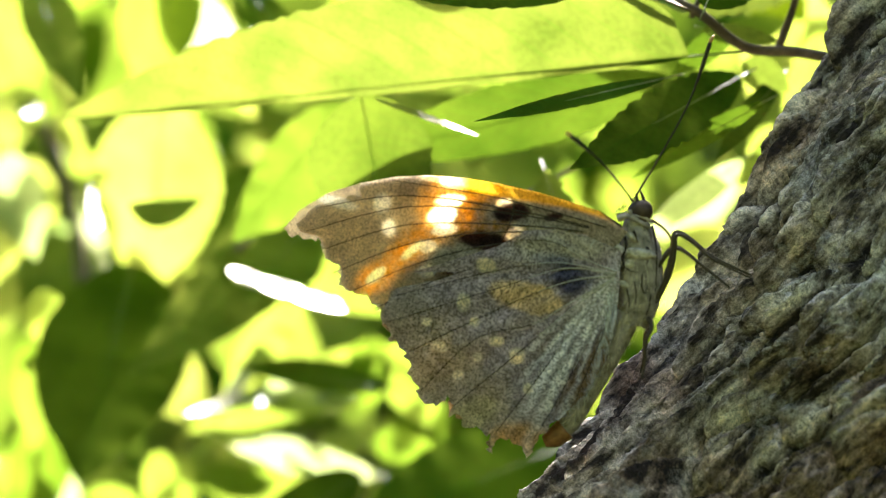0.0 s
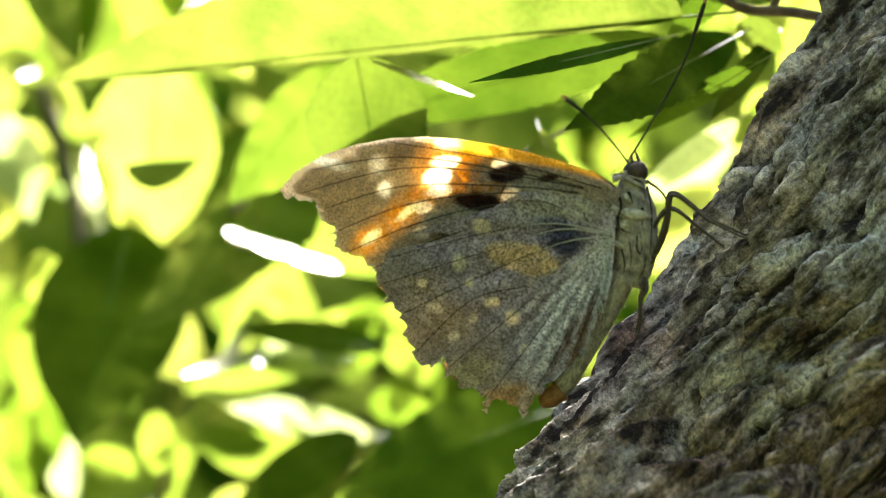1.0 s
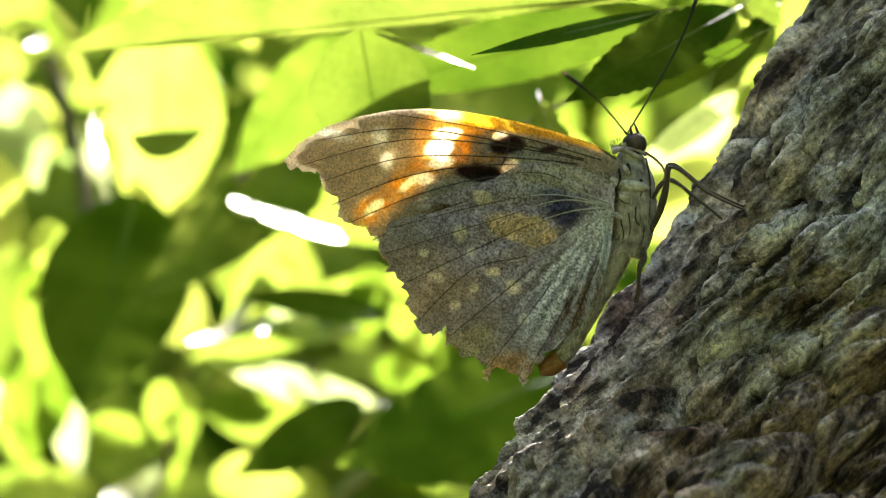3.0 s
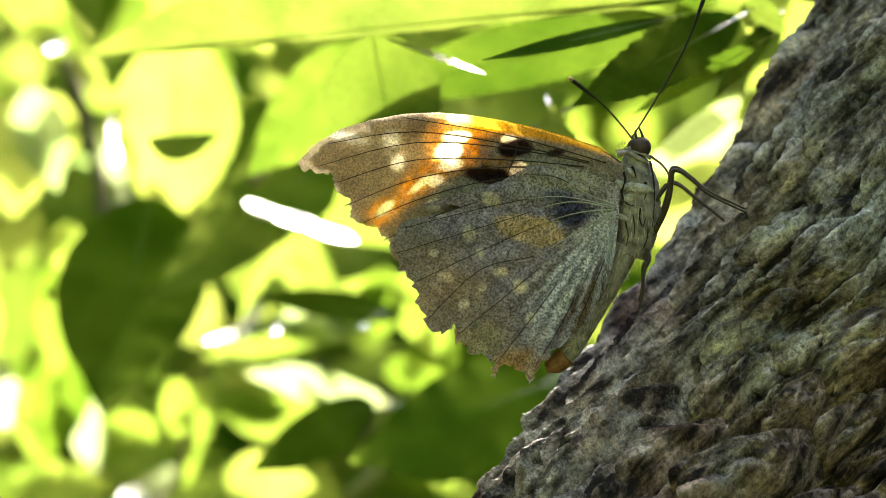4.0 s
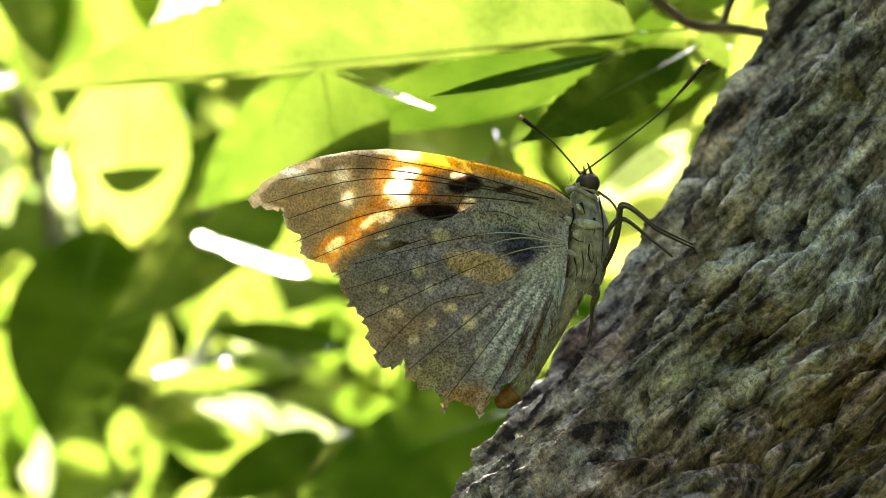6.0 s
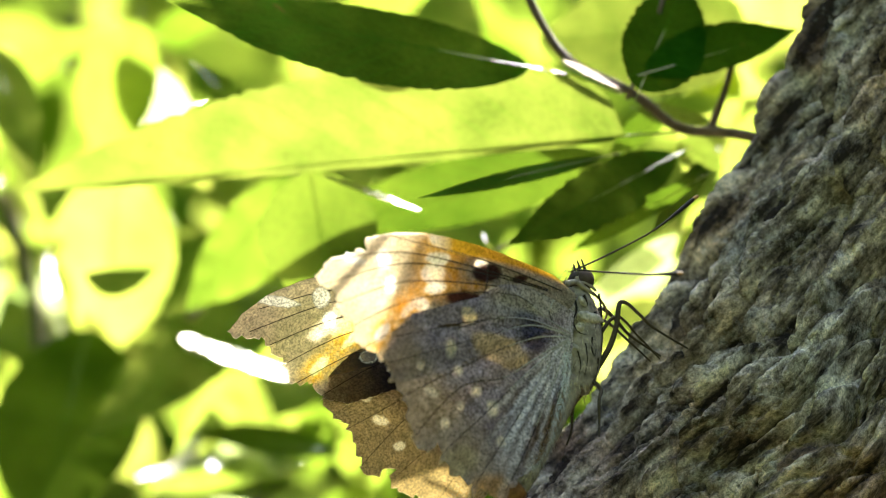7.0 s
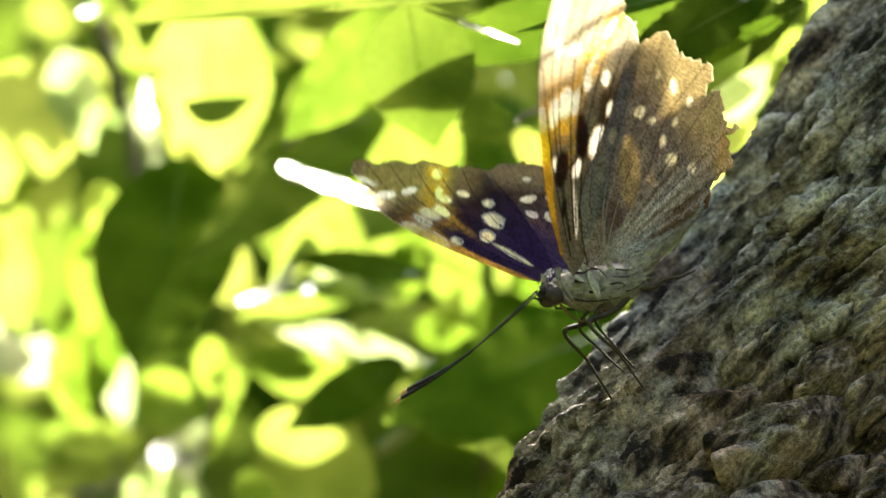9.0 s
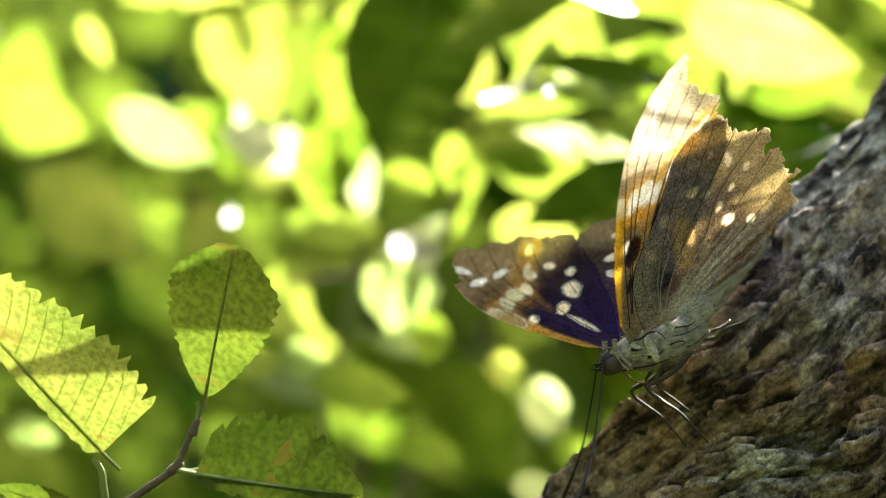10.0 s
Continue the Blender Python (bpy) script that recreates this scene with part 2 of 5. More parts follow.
def tube(points, radii, sides=8):
    """Verts and faces of a round tube with capped ends along points."""
    pts = [Vector(p) for p in points]
    verts, faces = [], []
    side = None
    for i, p in enumerate(pts):
        d = (pts[min(i + 1, len(pts) - 1)] - pts[max(i - 1, 0)]).normalized()
        if side is None:
            side = d.orthogonal().normalized()
        side = (side - d * side.dot(d)).normalized()
        up = d.cross(side)
        for k in range(sides):
            a = 2 * math.pi * k / sides
            verts.append(p + (side * math.cos(a) + up * math.sin(a)) * radii[i])
    for i in range(len(pts) - 1):
        for k in range(sides):
            j = (k + 1) % sides
            faces.append((i * sides + k, i * sides + j, (i + 1) * sides + j, (i + 1) * sides + k))
    faces.append(tuple(range(sides))[::-1])
    faces.append(tuple(range((len(pts) - 1) * sides, len(pts) * sides)))
    return verts, faces


def curve_points(points, steps=6):
    """A smooth line through points."""
    pts = [Vector(p) for p in points]
    res = []
    for i in range(len(pts) - 1):
        p0, p1, p2, p3 = pts[max(i - 1, 0)], pts[i], pts[i + 1], pts[min(i + 2, len(pts) - 1)]
        for k in range(steps):
            t = k / steps
            res.append(0.5 * ((2 * p1) + (p2 - p0) * t + (2 * p0 - 5 * p1 + 4 * p2 - p3) * t * t
                              + (3 * p1 - p0 - 3 * p2 + p3) * t ** 3))
    res.append(pts[-1])
    return res


def tube_on(name, points, r0, r1, mat, parent, label="", steps=6, sides=8):
    pts = curve_points(points, steps)
    n = len(pts) - 1
    v, f = tube(pts, [r0 + (r1 - r0) * i / n for i in range(n + 1)], sides)
    return obj_from(name, v, f, [mat], parent, label)


# ---- noise on arrays ----
def hashed(ix, iy, seed):
    h = (ix.astype(np.int64) * 374761393 + iy.astype(np.int64) * 668265263 + seed * 1442695041) & 0x7FFFFFFF
    h = ((h ^ (h >> 13)) * 1274126177) & 0x7FFFFFFF
    return ((h ^ (h >> 16)) & 0xFFFF) / 65535.0


def value_noise(x, y, seed):
    ix, iy = np.floor(x), np.floor(y)
    fx, fy = x - ix, y - iy
    fx, fy = fx * fx * (3 - 2 * fx), fy * fy * (3 - 2 * fy)
    a, b = hashed(ix, iy, seed), hashed(ix + 1, iy, seed)
    c, d = hashed(ix, iy + 1, seed), hashed(ix + 1, iy + 1, seed)
    return (a * (1 - fx) + b * fx) * (1 - fy) + (c * (1 - fx) + d * fx) * fy


def fbm(x, y, seed, octaves=4):
    total, amp = 0.0, 0.5
    for o in range(octaves):
        total = total + amp * value_noise(x * 2 ** o, y * 2 ** o, seed + o)
        amp *= 0.5
    return total


def cells(x, y, seed):
    """Nearest and second nearest distance to scattered cell centres, and the nearest cell's value."""
    ix, iy = np.floor(x), np.floor(y)
    f1 = np.full(x.shape, 9.0)
    f2 = np.full(x.shape, 9.0)
    val = np.zeros(x.shape)
    for dx in (-1, 0, 1):
        for dy in (-1, 0, 1):
            cx, cy = ix + dx, iy + dy
            px = cx + hashed(cx, cy, seed)
            py = cy + hashed(cx, cy, seed + 7)
            d = np.hypot(px - x, py - y)
            near = d < f1
            f2 = np.where(near, f1, np.minimum(f2, d))
            val = np.where(near, hashed(cx, cy, seed + 13), val)
            f1 = np.where(near, d, f1)
    return f1, f2, val


# ---- ground and trunk ----
def ground():
    n, ring = 48, [0.0, 1.5, 4, 10, 30, 100, 400, 3000]
    verts, faces = [Vector((0, 0, 0))], []
    for r in ring[1:]:
        for k in range(n):
            a = 2 * math.pi * k / n
            bump = 0.05 * noise.noise(Vector((r * math.cos(a), r * math.sin(a), 3))) if r < 100 else 0
            verts.append(Vector((r * math.cos(a), r * math.sin(a), bump)))
    for k in range(n):
        faces.append((0, 1 + k, 1 + (k + 1) % n))
    for i in range(len(ring) - 2):
        for k in range(n):
            j = (k + 1) % n
            faces.append((1 + i * n + k, 1 + (i + 1) * n + k, 1 + (i + 1) * n + j, 1 + i * n + j))
    ob = obj_from("ground", verts, faces, [SOIL])
    tagged(ob, "dark forest floor with leaf litter", "ground", kind="structure")


TRUNK_R, TRUNK_Y, TRUNK_FLAT = 80.0, 598.0, 0.6


def trunk_edge(h):
    """Left edge of the leaning trunk at height h (mm), and its slope."""
    c = np.clip(h, -170, 120)
    x = 46.0 + np.where(c < 0, 0.63, 0.57) * c - np.where(c < 0, 0.0014, 0.0012) * c * c
    s = np.where(c < 0, 0.63, 0.57) - np.where(c < 0, 0.0028, 0.0024) * c
    x = x - 6.0 / (1 + np.exp((h + 26) / 6))
    d = h - c
    x = x + s * np.where(d < 0, -160 * (1 - np.exp(d / 160)), 600 * (1 - np.exp(-np.maximum(d, 0) / 600)))
    return x, s


def trunk():
    fine = np.arange(-150, 100, 0.36)
    hs = np.concatenate([np.arange(-1520, -150, 25.0), fine, np.arange(100, 1800, 25.0)])
    angs = np.concatenate([np.radians(np.arange(-28, 112, 0.28)), np.radians(np.arange(112, 332, 5.0))])
    H, A = np.meshgrid(hs, angs, indexing="ij")
    ex, sl = trunk_edge(H)
    ln = np.hypot(1, sl)
    nx, nz = 1 / ln, -sl / ln                    # to the right of the edge, square to the axis
    along, round_ = H * ln, TRUNK_R * A
    skew = 0.2 + 0.3 * np.clip((20 - H) / 90, 0, 1)
    warp = 9 * (fbm(along / 26, round_ / 16, 5) - 0.5) + 2.0 * (fbm(along / 9, round_ / 4.5, 6) - 0.5)
    u = round_ + warp - skew * along
    v = along + 14 * (fbm(along / 20, round_ / 12, 9) - 0.5)

    def plates(su, sv, seed, width):
        """Long rounded ridges parted by sharp furrows: height 0 to 1 and each ridge's own value."""
        f1, f2, val = cells(v / sv, u / su, seed)
        gap = np.clip((f2 - f1) / width, 0, 1)
        return (1 - (1 - gap) ** 2) ** 0.55, val

    big, lift = plates(7.0, 40.0, 21, 0.42)
    mid, lift2 = plates(3.2, 14.0, 33, 0.5)
    low, lift3 = plates(1.5, 3.2, 47, 0.7)
    relief = 11.5 * big * (0.7 + 0.5 * lift) + 3.4 * mid * (0.5 + 0.7 * lift2) + 0.9 * low * (0.3 + lift3)
    ridge = np.clip(np.abs(fbm(v / 60, u / 12, 3, 3) - 0.47) * 6, 0, 1) ** 0.5
    relief += 3.0 * ridge + 6.0 * (fbm(along / 50, round_ / 30, 41, 2) - 0.5) + 1.1 * (fbm(along / 3.0, u / 1.2, 51, 4) - 0.5)
    f1, f2, lift4 = cells((along + 0.5 * warp) / 15, (u + 0.3 * along) / 12, 71)
    lump = np.clip((f2 - f1) / 0.35, 0, 1) ** 0.6 * np.clip(1.2 - f1 * f1, 0, 1)
    low_part = np.clip((6 - H) / 30, 0, 1) * np.clip((A - 0.45) / 0.4, 0, 1)
    relief += low_part * 6.5 * (lump * (0.4 + lift4) - 0.4)
    # a swollen knot under the bend
    relief += 3.5 * np.exp(-(((H + 46) / 10) ** 2 + ((A - 0.05) / 0.28) ** 2))
    rad = TRUNK_R - 17.2 + relief
    rad = rad + 55 * np.exp(-(H + 1500) / 160)          # the foot flares
    cx, cz = ex + TRUNK_R * nx, H + TRUNK_R * nz
    X = cx - rad * np.cos(A) * nx
    Z = cz - rad * np.cos(A) * nz
    way = np.clip((-10 - H) / 55, 0, 1)
    axis_y = TRUNK_Y - 40 * way * way * (3 - 2 * way)          # the foot comes forward
    Y = axis_y - (TRUNK_FLAT * TRUNK_R + (rad - TRUNK_R)) * np.sin(A)
    # the upper trunk leans back
    lean = 120 * (1 - np.exp(-np.clip(H, 0, 3000) / 400))
    grow = 1 + lean / 600
    X, Z, Y = X * grow, np.where(H > 200, Z, Z * grow), Y + lean
    n, m = H.shape
    co = np.stack([X * MM, Y * MM, EYE_HEIGHT + Z * MM], -1).reshape(-1, 3)
    i, j = np.meshgrid(np.arange(n - 1), np.arange(m), indexing="ij")
    k = (j + 1) % m
    faces = np.stack([i * m + j, i * m + k, (i + 1) * m + k, (i + 1) * m + j], -1).reshape(-1, 4)
    me = bpy.data.meshes.new("tree_trunk")
    me.vertices.add(len(co))
    me.vertices.foreach_set("co", co.ravel())
    me.loops.add(faces.size)
    me.loops.foreach_set("vertex_index", faces.ravel())
    me.polygons.add(len(faces))
    me.polygons.foreach_set("loop_start", np.arange(0, faces.size, 4))
    me.polygons.foreach_set("use_smooth", np.ones(len(faces), bool))
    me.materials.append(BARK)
    me.update(calc_edges=True)
    me.validate()
    ob = new("tree_trunk", me)
    tagged(ob, "leaning tree trunk with rough grey-brown furrowed bark", "tree trunk")
    # a resin-stained knot, with a rim of bark round it
    for name, size, mat, lean, label in (("knot", (2.7, 1.5, 1.3), RESIN, 24, "amber resin-stained knot"), ("knot_rim", (4.6, 1.2, 3.0), BARK, 24, "")):
        verts, faces = [], []
        for i in range(11):
            a = math.pi * i / 10
            for k in range(18):
                b = 2 * math.pi * k / 18
                w = Vector((size[0] * math.sin(a) * math.cos(b), size[1] * math.cos(a), size[2] * math.sin(a) * math.sin(b)))
                w *= 1 + 0.22 * noise.noise(w * 0.9 + Vector((3, 1, 7)))
                verts.append((Matrix.Rotation(radians(-lean), 3, "Y") @ w) * MM)
        for i in range(10):
            for k in range(18):
                j = (k + 1) % 18
                faces.append((i * 18 + k, (i + 1) * 18 + k, (i + 1) * 18 + j, i * 18 + j))
        kn = obj_from(name, verts, faces, [mat], ob, label)
        kn.matrix_basis = Matrix.Translation(at(68.2, 562.0 if name == "knot" else 562.6, -23.2))


def wood_screen(start, sweep, far, height, label):
    """An added dark green wall, mostly unseen, that keeps low skylight off the scene."""
    n, rows = 90, 10
    verts, faces = [], []
    for i in range(n + 1):
        a = radians(start + sweep * i / n)
        top = height + 1.1 * noise.noise(Vector((i * 0.22, 0, 5))) + 0.5 * noise.noise(Vector((i * 0.9, 3, 5)))
        for k in range(rows + 1):
            r = far + 0.9 * noise.noise(Vector((i * 0.35, k * 0.6, 1))) + 0.7 * noise.noise(Vector((i * 1.1, k * 1.7, 4)))
            verts.append(Vector((r * math.cos(a), r * math.sin(a), top * k / rows - 0.1)))
    for i in range(n):
        for k in range(rows):
            j = i * (rows + 1) + k
            faces.append((j, j + 1, j + rows + 2, j + rows + 1))
    ob = obj_from("backdrop", verts, faces, [SCREEN_GREEN])
    tagged(ob, label, "woods", kind="structure")


ground()
wood_screen(128, 285, 6.5, 7.0, "unseen dark green screen round the place, added to block low sky")
wood_screen(40, 100, 10.0, 3.6, "dark green screen far behind the bush, added to block low sky")
trunk()


# ---- foliage ----
LIT = Vector((-SUN.x, -SUN.y, -SUN.z))                                   # blade square to the sun
SHADE = ((Vector((0, -1, 0)) + SUN * SUN.y).normalized() + SUN * -0.018).normalized()                  # blade edge-on to the sun
GLINT = (SUN + Vector((0, -1, 0))).normalized()                          # blade that mirrors the sun
HALF = (LIT * 0.55 + SHADE * 0.8).normalized()
TURNED = (LIT * 0.16 + SHADE).normalized()                               # nearly edge-on


def blade_mesh(name, length, wl, wr, teeth=16, tooth=0.07, fold=0.12, arch=0.05, seed=0, round_base=0.75, full=0.8,
               stalk=0.1, mat=None, rows=44, cols=7, hole=None):
    """Leaf blade along +X with a toothed margin, a folded midrib and a stalk; metres."""
    rng = random.Random(seed)
    verts, faces, uvs, index = [], [], [], []
    rows = max(rows, teeth * 3)
    wave = rng.uniform(0, 6)
    for i in range(rows + 1):
        t = i / rows
        prof = math.sin(math.pi * min(1, t ** round_base)) ** full
        prof *= 1 - 0.35 * max(0, t - 0.75) / 0.25
        saw = (t * teeth) % 1.0
        notch = [tooth * (1.3 - saw) * (0.7 + 0.6 * rng.random()) if 0.04 < t < 0.97 else 0.0 for _ in (0, 1)]
        for s in range(-cols, cols + 1):
            q = s / cols
            y = q * (wl if q > 0 else wr) * prof * (1 - notch[q > 0] * q * q)
            z = abs(y) * fold + arch * length * math.sin(math.pi * t) * 1.0
            z += 0.006 * length * math.sin(t * 40 + wave) * abs(q) ** 2 + 0.012 * length * math.sin(t * 9 + wave) * q
            x = t * length + (0.02 * length * prof * (abs(q) ** 2))
            verts.append((x, y, z))
            uvs.append((t, q))
    c = 2 * cols + 1
    for i in range(rows):
        for s in range(c - 1):
            if hole and ((i + 0.5) / rows - hole[0]) ** 2 / 0.0009 + ((s + 0.5) / cols - 1 - hole[1]) ** 2 / 0.012 < 1:
                continue          # eaten away
            faces.append((i * c + s, (i + 1) * c + s, (i + 1) * c + s + 1, i * c + s + 1))
            index.append(0)
    n0 = len(verts)
    ribs = [(-stalk * length, 0.0, -0.03 * length)] + [(length * k / 8, 0, arch * length * math.sin(math.pi * k / 8) - length * 0.002)
                                                       for k in range(9)]
    rib = 0.00032 if mat is LEAF_FRONT else min(0.005 * length, 0.00022)
    rv, rf = tube(ribs, [rib] * 2 + [rib * (1 - 0.9 * k / 8) for k in range(1, 9)], 5)
    verts += [tuple(v) for v in rv]
    uvs += [(0.5, 0.0)] * len(rv)
    for f in rf:
        faces.append(tuple(n0 + a for a in f))
        index.append(1)
    me = bpy.data.meshes.new(name)
    me.from_pydata(verts, [], faces)
    me.materials.append(mat or LEAF)
    me.materials.append(STALK)
    me.polygons.foreach_set("material_index", index)
    me.polygons.foreach_set("use_smooth", [True] * len(faces))
    layer = me.uv_layers.new(name="blade")
    loops = np.empty(len(me.loops), int)
    me.loops.foreach_get("vertex_index", loops)
    layer.data.foreach_set("uv", np.array(uvs)[loops].ravel())
    me.update()
    return me


leaf_count = [0]


def leaf(branch, bx, bz, tx, tz, wl, wr, depth, face, teeth=16, tooth=0.07, fold=0.12, arch=0.04, mat=None, label="", stalk=0.1, belly=0.75, full=0.8, hole=None):
    """A leaf of a branch from its base to its tip (mm across and up), wl and wr wide on its two sides, its middle at
    that depth, its blade turned to face."""
    leaf_count[0] += 1
    rng = random.Random(leaf_count[0] * 7 + 1)
    calm = face is SHADE
    wag = 0.02 if calm else 0.08
    if calm:
        fold, arch = fold * 0.3, arch * 0.3
    f = Vector((face.x + rng.uniform(-wag, wag), face.y, face.z + rng.uniform(-wag, wag)))
    mx, mz = (bx + tx) / 2, (bz + tz) / 2
    length = math.hypot(tx - bx, tz - bz)
    ex, ez = (tx - bx) / length, (tz - bz) / length
    me = blade_mesh("leaf", length * MM, wl * MM, wr * MM, teeth, tooth, fold, arch, leaf_count[0], belly, full, mat=mat, stalk=stalk, hole=hole)
    # lean the blade back about its middle
    co = np.empty(len(me.vertices) * 3)
    me.vertices.foreach_get("co", co)
    co = co.reshape(-1, 3)
    x = bx * MM + co[:, 0] * ex - co[:, 1] * ez
    z = bz * MM + co[:, 0] * ez + co[:, 1] * ex
    lean = -(f.x * (x - mx * MM) + f.z * (z - mz * MM)) / f.y
    y = depth * MM + lean - co[:, 2]
    base = Vector((bx * MM, depth * MM, EYE_HEIGHT + bz * MM))
    me.vertices.foreach_set("co", np.stack([x - base.x, y - base.y, z + EYE_HEIGHT - base.z], -1).ravel())
    me.update()
    ob = new("leaf", me)
    ob.parent = branch
    ob.matrix_basis = branch.matrix_basis.inverted() @ Matrix.Translation(base)
    if label:
        tagged(ob, label)
    return ob


def stem(branch, name, points, r0, r1, mat=None, label=""):
    """A stem of a branch through points (mm)."""
    inv = branch.matrix_basis.inverted()
    return tube_on(name, [inv @ at(*p) for p in points], r0 * MM, r1 * MM, mat or TWIG, branch, label)



def shoot(branch, points, r):
    """A shiny young shoot with swollen joints."""
    inv = branch.matrix_basis.inverted()
    pts = curve_points([inv @ at(*p) for p in points], 14)
    n = len(pts) - 1
    rad = [r * MM * (0.72 + 0.28 * abs(math.sin(3 * math.pi * i / n)) ** 0.7) * (0.75 + 0.25 * math.sin(math.pi * i / n)) for i in range(n + 1)]
    v, f = tube(pts, rad, 12)
    return obj_from("shoot", v, f, [GLOSSY], branch, "shiny pale young shoot")


near = empty("leafy_twig", at(70, 640, 30), "dark twig with large bright-green toothed leaves beside the trunk", "branch")
stem(near, "stem", [(75.5, 632.0, 32.0), (62.0, 632.0, 34.5), (52.8, 632.0, 35.4), (44.5, 632.0, 41.6), (32.1, 632.0, 48.2), (24.8, 632.0, 60.5), (21.7, 632.0, 70.8)], 1.0, 0.7)
stem(near, "stem", [(43.6, 634.0, 40.6), (47.2, 634.0, 49.5), (50.7, 634.0, 60.9), (52.8, 634.0, 68.1)], 0.5, 0.4)
stem(near, "stem", [(58.6, 634.0, 34.5), (61.2, 634.0, 41.3), (63.2, 634.0, 48.5)], 0.8, 0.5)
mid = empty("bush_branch", at(-60, 800, -40), "branch of a bush with backlit yellow-green leaves", "branch")
stem(mid, "stem", [(-114.9, 960.0, 84.3), (-111.9, 960.0, 48.3), (-102.8, 960.0, 24.2), (-96.8, 960.0, 1.7), (-95.3, 960.0, -17.9)], 2.4, 1.6)
shoot(mid, [(-44.0, 752.0, -5.2), (-33.4, 752.0, -8.7), (-21.1, 752.0, -12.6)], 1.9)
stem(mid, "stem", [(-23.1, 800.0, 32.7), (-28.1, 800.0, 17.7), (-35.6, 800.0, 7.6), (-50.6, 800.0, -3.6)], 0.9, 0.7)
stem(mid, "stem", [(-26.3, 880.0, -78.9), (-9.2, 880.0, -66.0), (8.0, 880.0, -58.8), (27.9, 880.0, -45.9)], 1.6, 1.2, STALK)
stem(mid, "stem", [(6.3, 702.0, 5.7), (17.7, 702.0, 11.4), (26.9, 702.0, 16.6)], 0.5, 0.4)
stem(mid, "stem", [(-68.4, 890.0, -60.9), (-69.8, 890.0, -75.5), (-78.5, 890.0, -82.9), (-96.0, 890.0, -88.9), (-113.6, 890.0, -92.0)], 0.9, 0.6)
front = empty("seedling_twig", at(-95, 480, -90), "thin brown twig with toothed green leaves", "branch")
stem(front, "stem", [(-99.3, 524, -94.2), (-94.2, 524, -90.4), (-89.1, 524, -86.3), (-86.9, 524, -81.3), (-85.8, 524, -78.7)], 0.75, 0.5)
stem(front, "stem", [(-85.8, 524, -78.7), (-85.4, 524, -76.5), (-85.7, 524, -75.2)], 0.45, 0.4, STALK)
stem(front, "stem", [(-100.3, 524, -94.3), (-101.0, 524, -90.5), (-101.6, 524, -87.2), (-103.1, 524, -85.6)], 0.7, 0.5, STALK)
stem(front, "stem", [(-89.3, 524, -86.6), (-87.2, 524, -86.9), (-84.8, 524, -86.6)], 0.5, 0.4, STALK)
stem(front, "stem", [(-99.3, 524, -94.2), (-115.0, 530, -160.0), (-150.0, 560, -600.0), (-150.0, 580, -1520.0)], 1.0, 2.0)
stem(front, "bud", [(-86.4, 524, -80.8), (-85.8, 524, -78.7), (-85.2, 524, -78.1)], 0.9, 0.4)
stem(front, "bud", [(-90.0, 524, -87.2), (-88.9, 524, -86.1), (-87.8, 524, -85.6)], 0.9, 0.5)
# unseen run of twig, added to carry the sun-blocking leaves
stem(near, "stem", [(21.7, 632, 70.8), (60.0, 670, 110.0), (100.0, 690, 110.0), (160.0, 700, 60.0)], 0.8, 0.8)
stem(mid, "stem", [(-86.4, 955, -10), (-100.0, 960, -90.0), (-180.0, 960, -600.0), (-200.0, 960, -1520.0)], 1.0, 2.4, STALK)
shoot(near, [(32.0, 640.0, 48.0), (37.7, 640.0, 44.9), (43.2, 640.0, 42.3)], 0.95)
leaf(near, 43.5, 34.0, -72.3, 24.4, 1.4, 17.4, 660, LIT, 26, 0.05, 0.1, 0.02, belly=0.62, full=0.6, mat=LEAF_BROAD)
leaf(near, 38.9, 29.8, 4.9, 21.0, 1.7, 1.5, 612, SHADE, 14, 0.1, mat=LEAF_BROAD)
leaf(near, 53.9, 31.2, 21.3, 13.4, 6.1, 6.1, 630, SHADE, 14, 0.12, mat=LEAF_BROAD)
leaf(near, 56.2, 25.7, 33.7, 12.6, 1.8, 2.2, 640, LIT, 12, mat=LEAF_BROAD)
leaf(near, 62.2, 31.7, 47.9, 15.4, 2.2, 2.6, 650, SHADE, 12, mat=LEAF_BROAD)
leaf(near, -15.1, 28.4, -9.9, 0.1, 11.5, 12.6, 670, LIT, 14, 0.05, mat=LEAF_BROAD)
leaf(near, 26.0, 46.3, -39.2, 56.0, 9.1, 6.1, 620, SHADE, 20, 0.05, mat=LEAF_BROAD)
leaf(near, 44.4, 40.9, 55.6, 64.6, 7.2, 9.2, 630, SHADE, 14, 0.08, mat=LEAF_BROAD)
leaf(near, 45.5, 44.1, 76.4, 54.6, 6.2, 3.7, 632, SHADE, 14, 0.08, mat=LEAF_BROAD)
leaf(near, 46.1, 39.4, 59.6, 36.9, 1.5, 2.3, 640, LIT, 8, mat=LEAF_BROAD)
leaf(near, 52.0, 39.0, 41.5, 31.5, 2.3, 3.2, 650, LIT, 8, mat=LEAF_BROAD)
leaf(near, 54.9, 34.2, 63.5, 28.9, 3.2, 3.2, 660, LIT, 8, mat=LEAF_BROAD)
leaf(near, 56.8, 16.9, 37.4, 2.3, 3.2, 2.6, 690, LIT, 10, mat=LEAF_GLARE)
leaf(near, 67.5, 23.1, 57.7, 12.2, 3.3, 3.3, 700, LIT, 10, mat=LEAF_BROAD)
leaf(near, 42.7, 31.0, -21.2, 16.6, 6.4, 7.5, 680, LIT, 20, 0.06, mat=LEAF_BROAD)
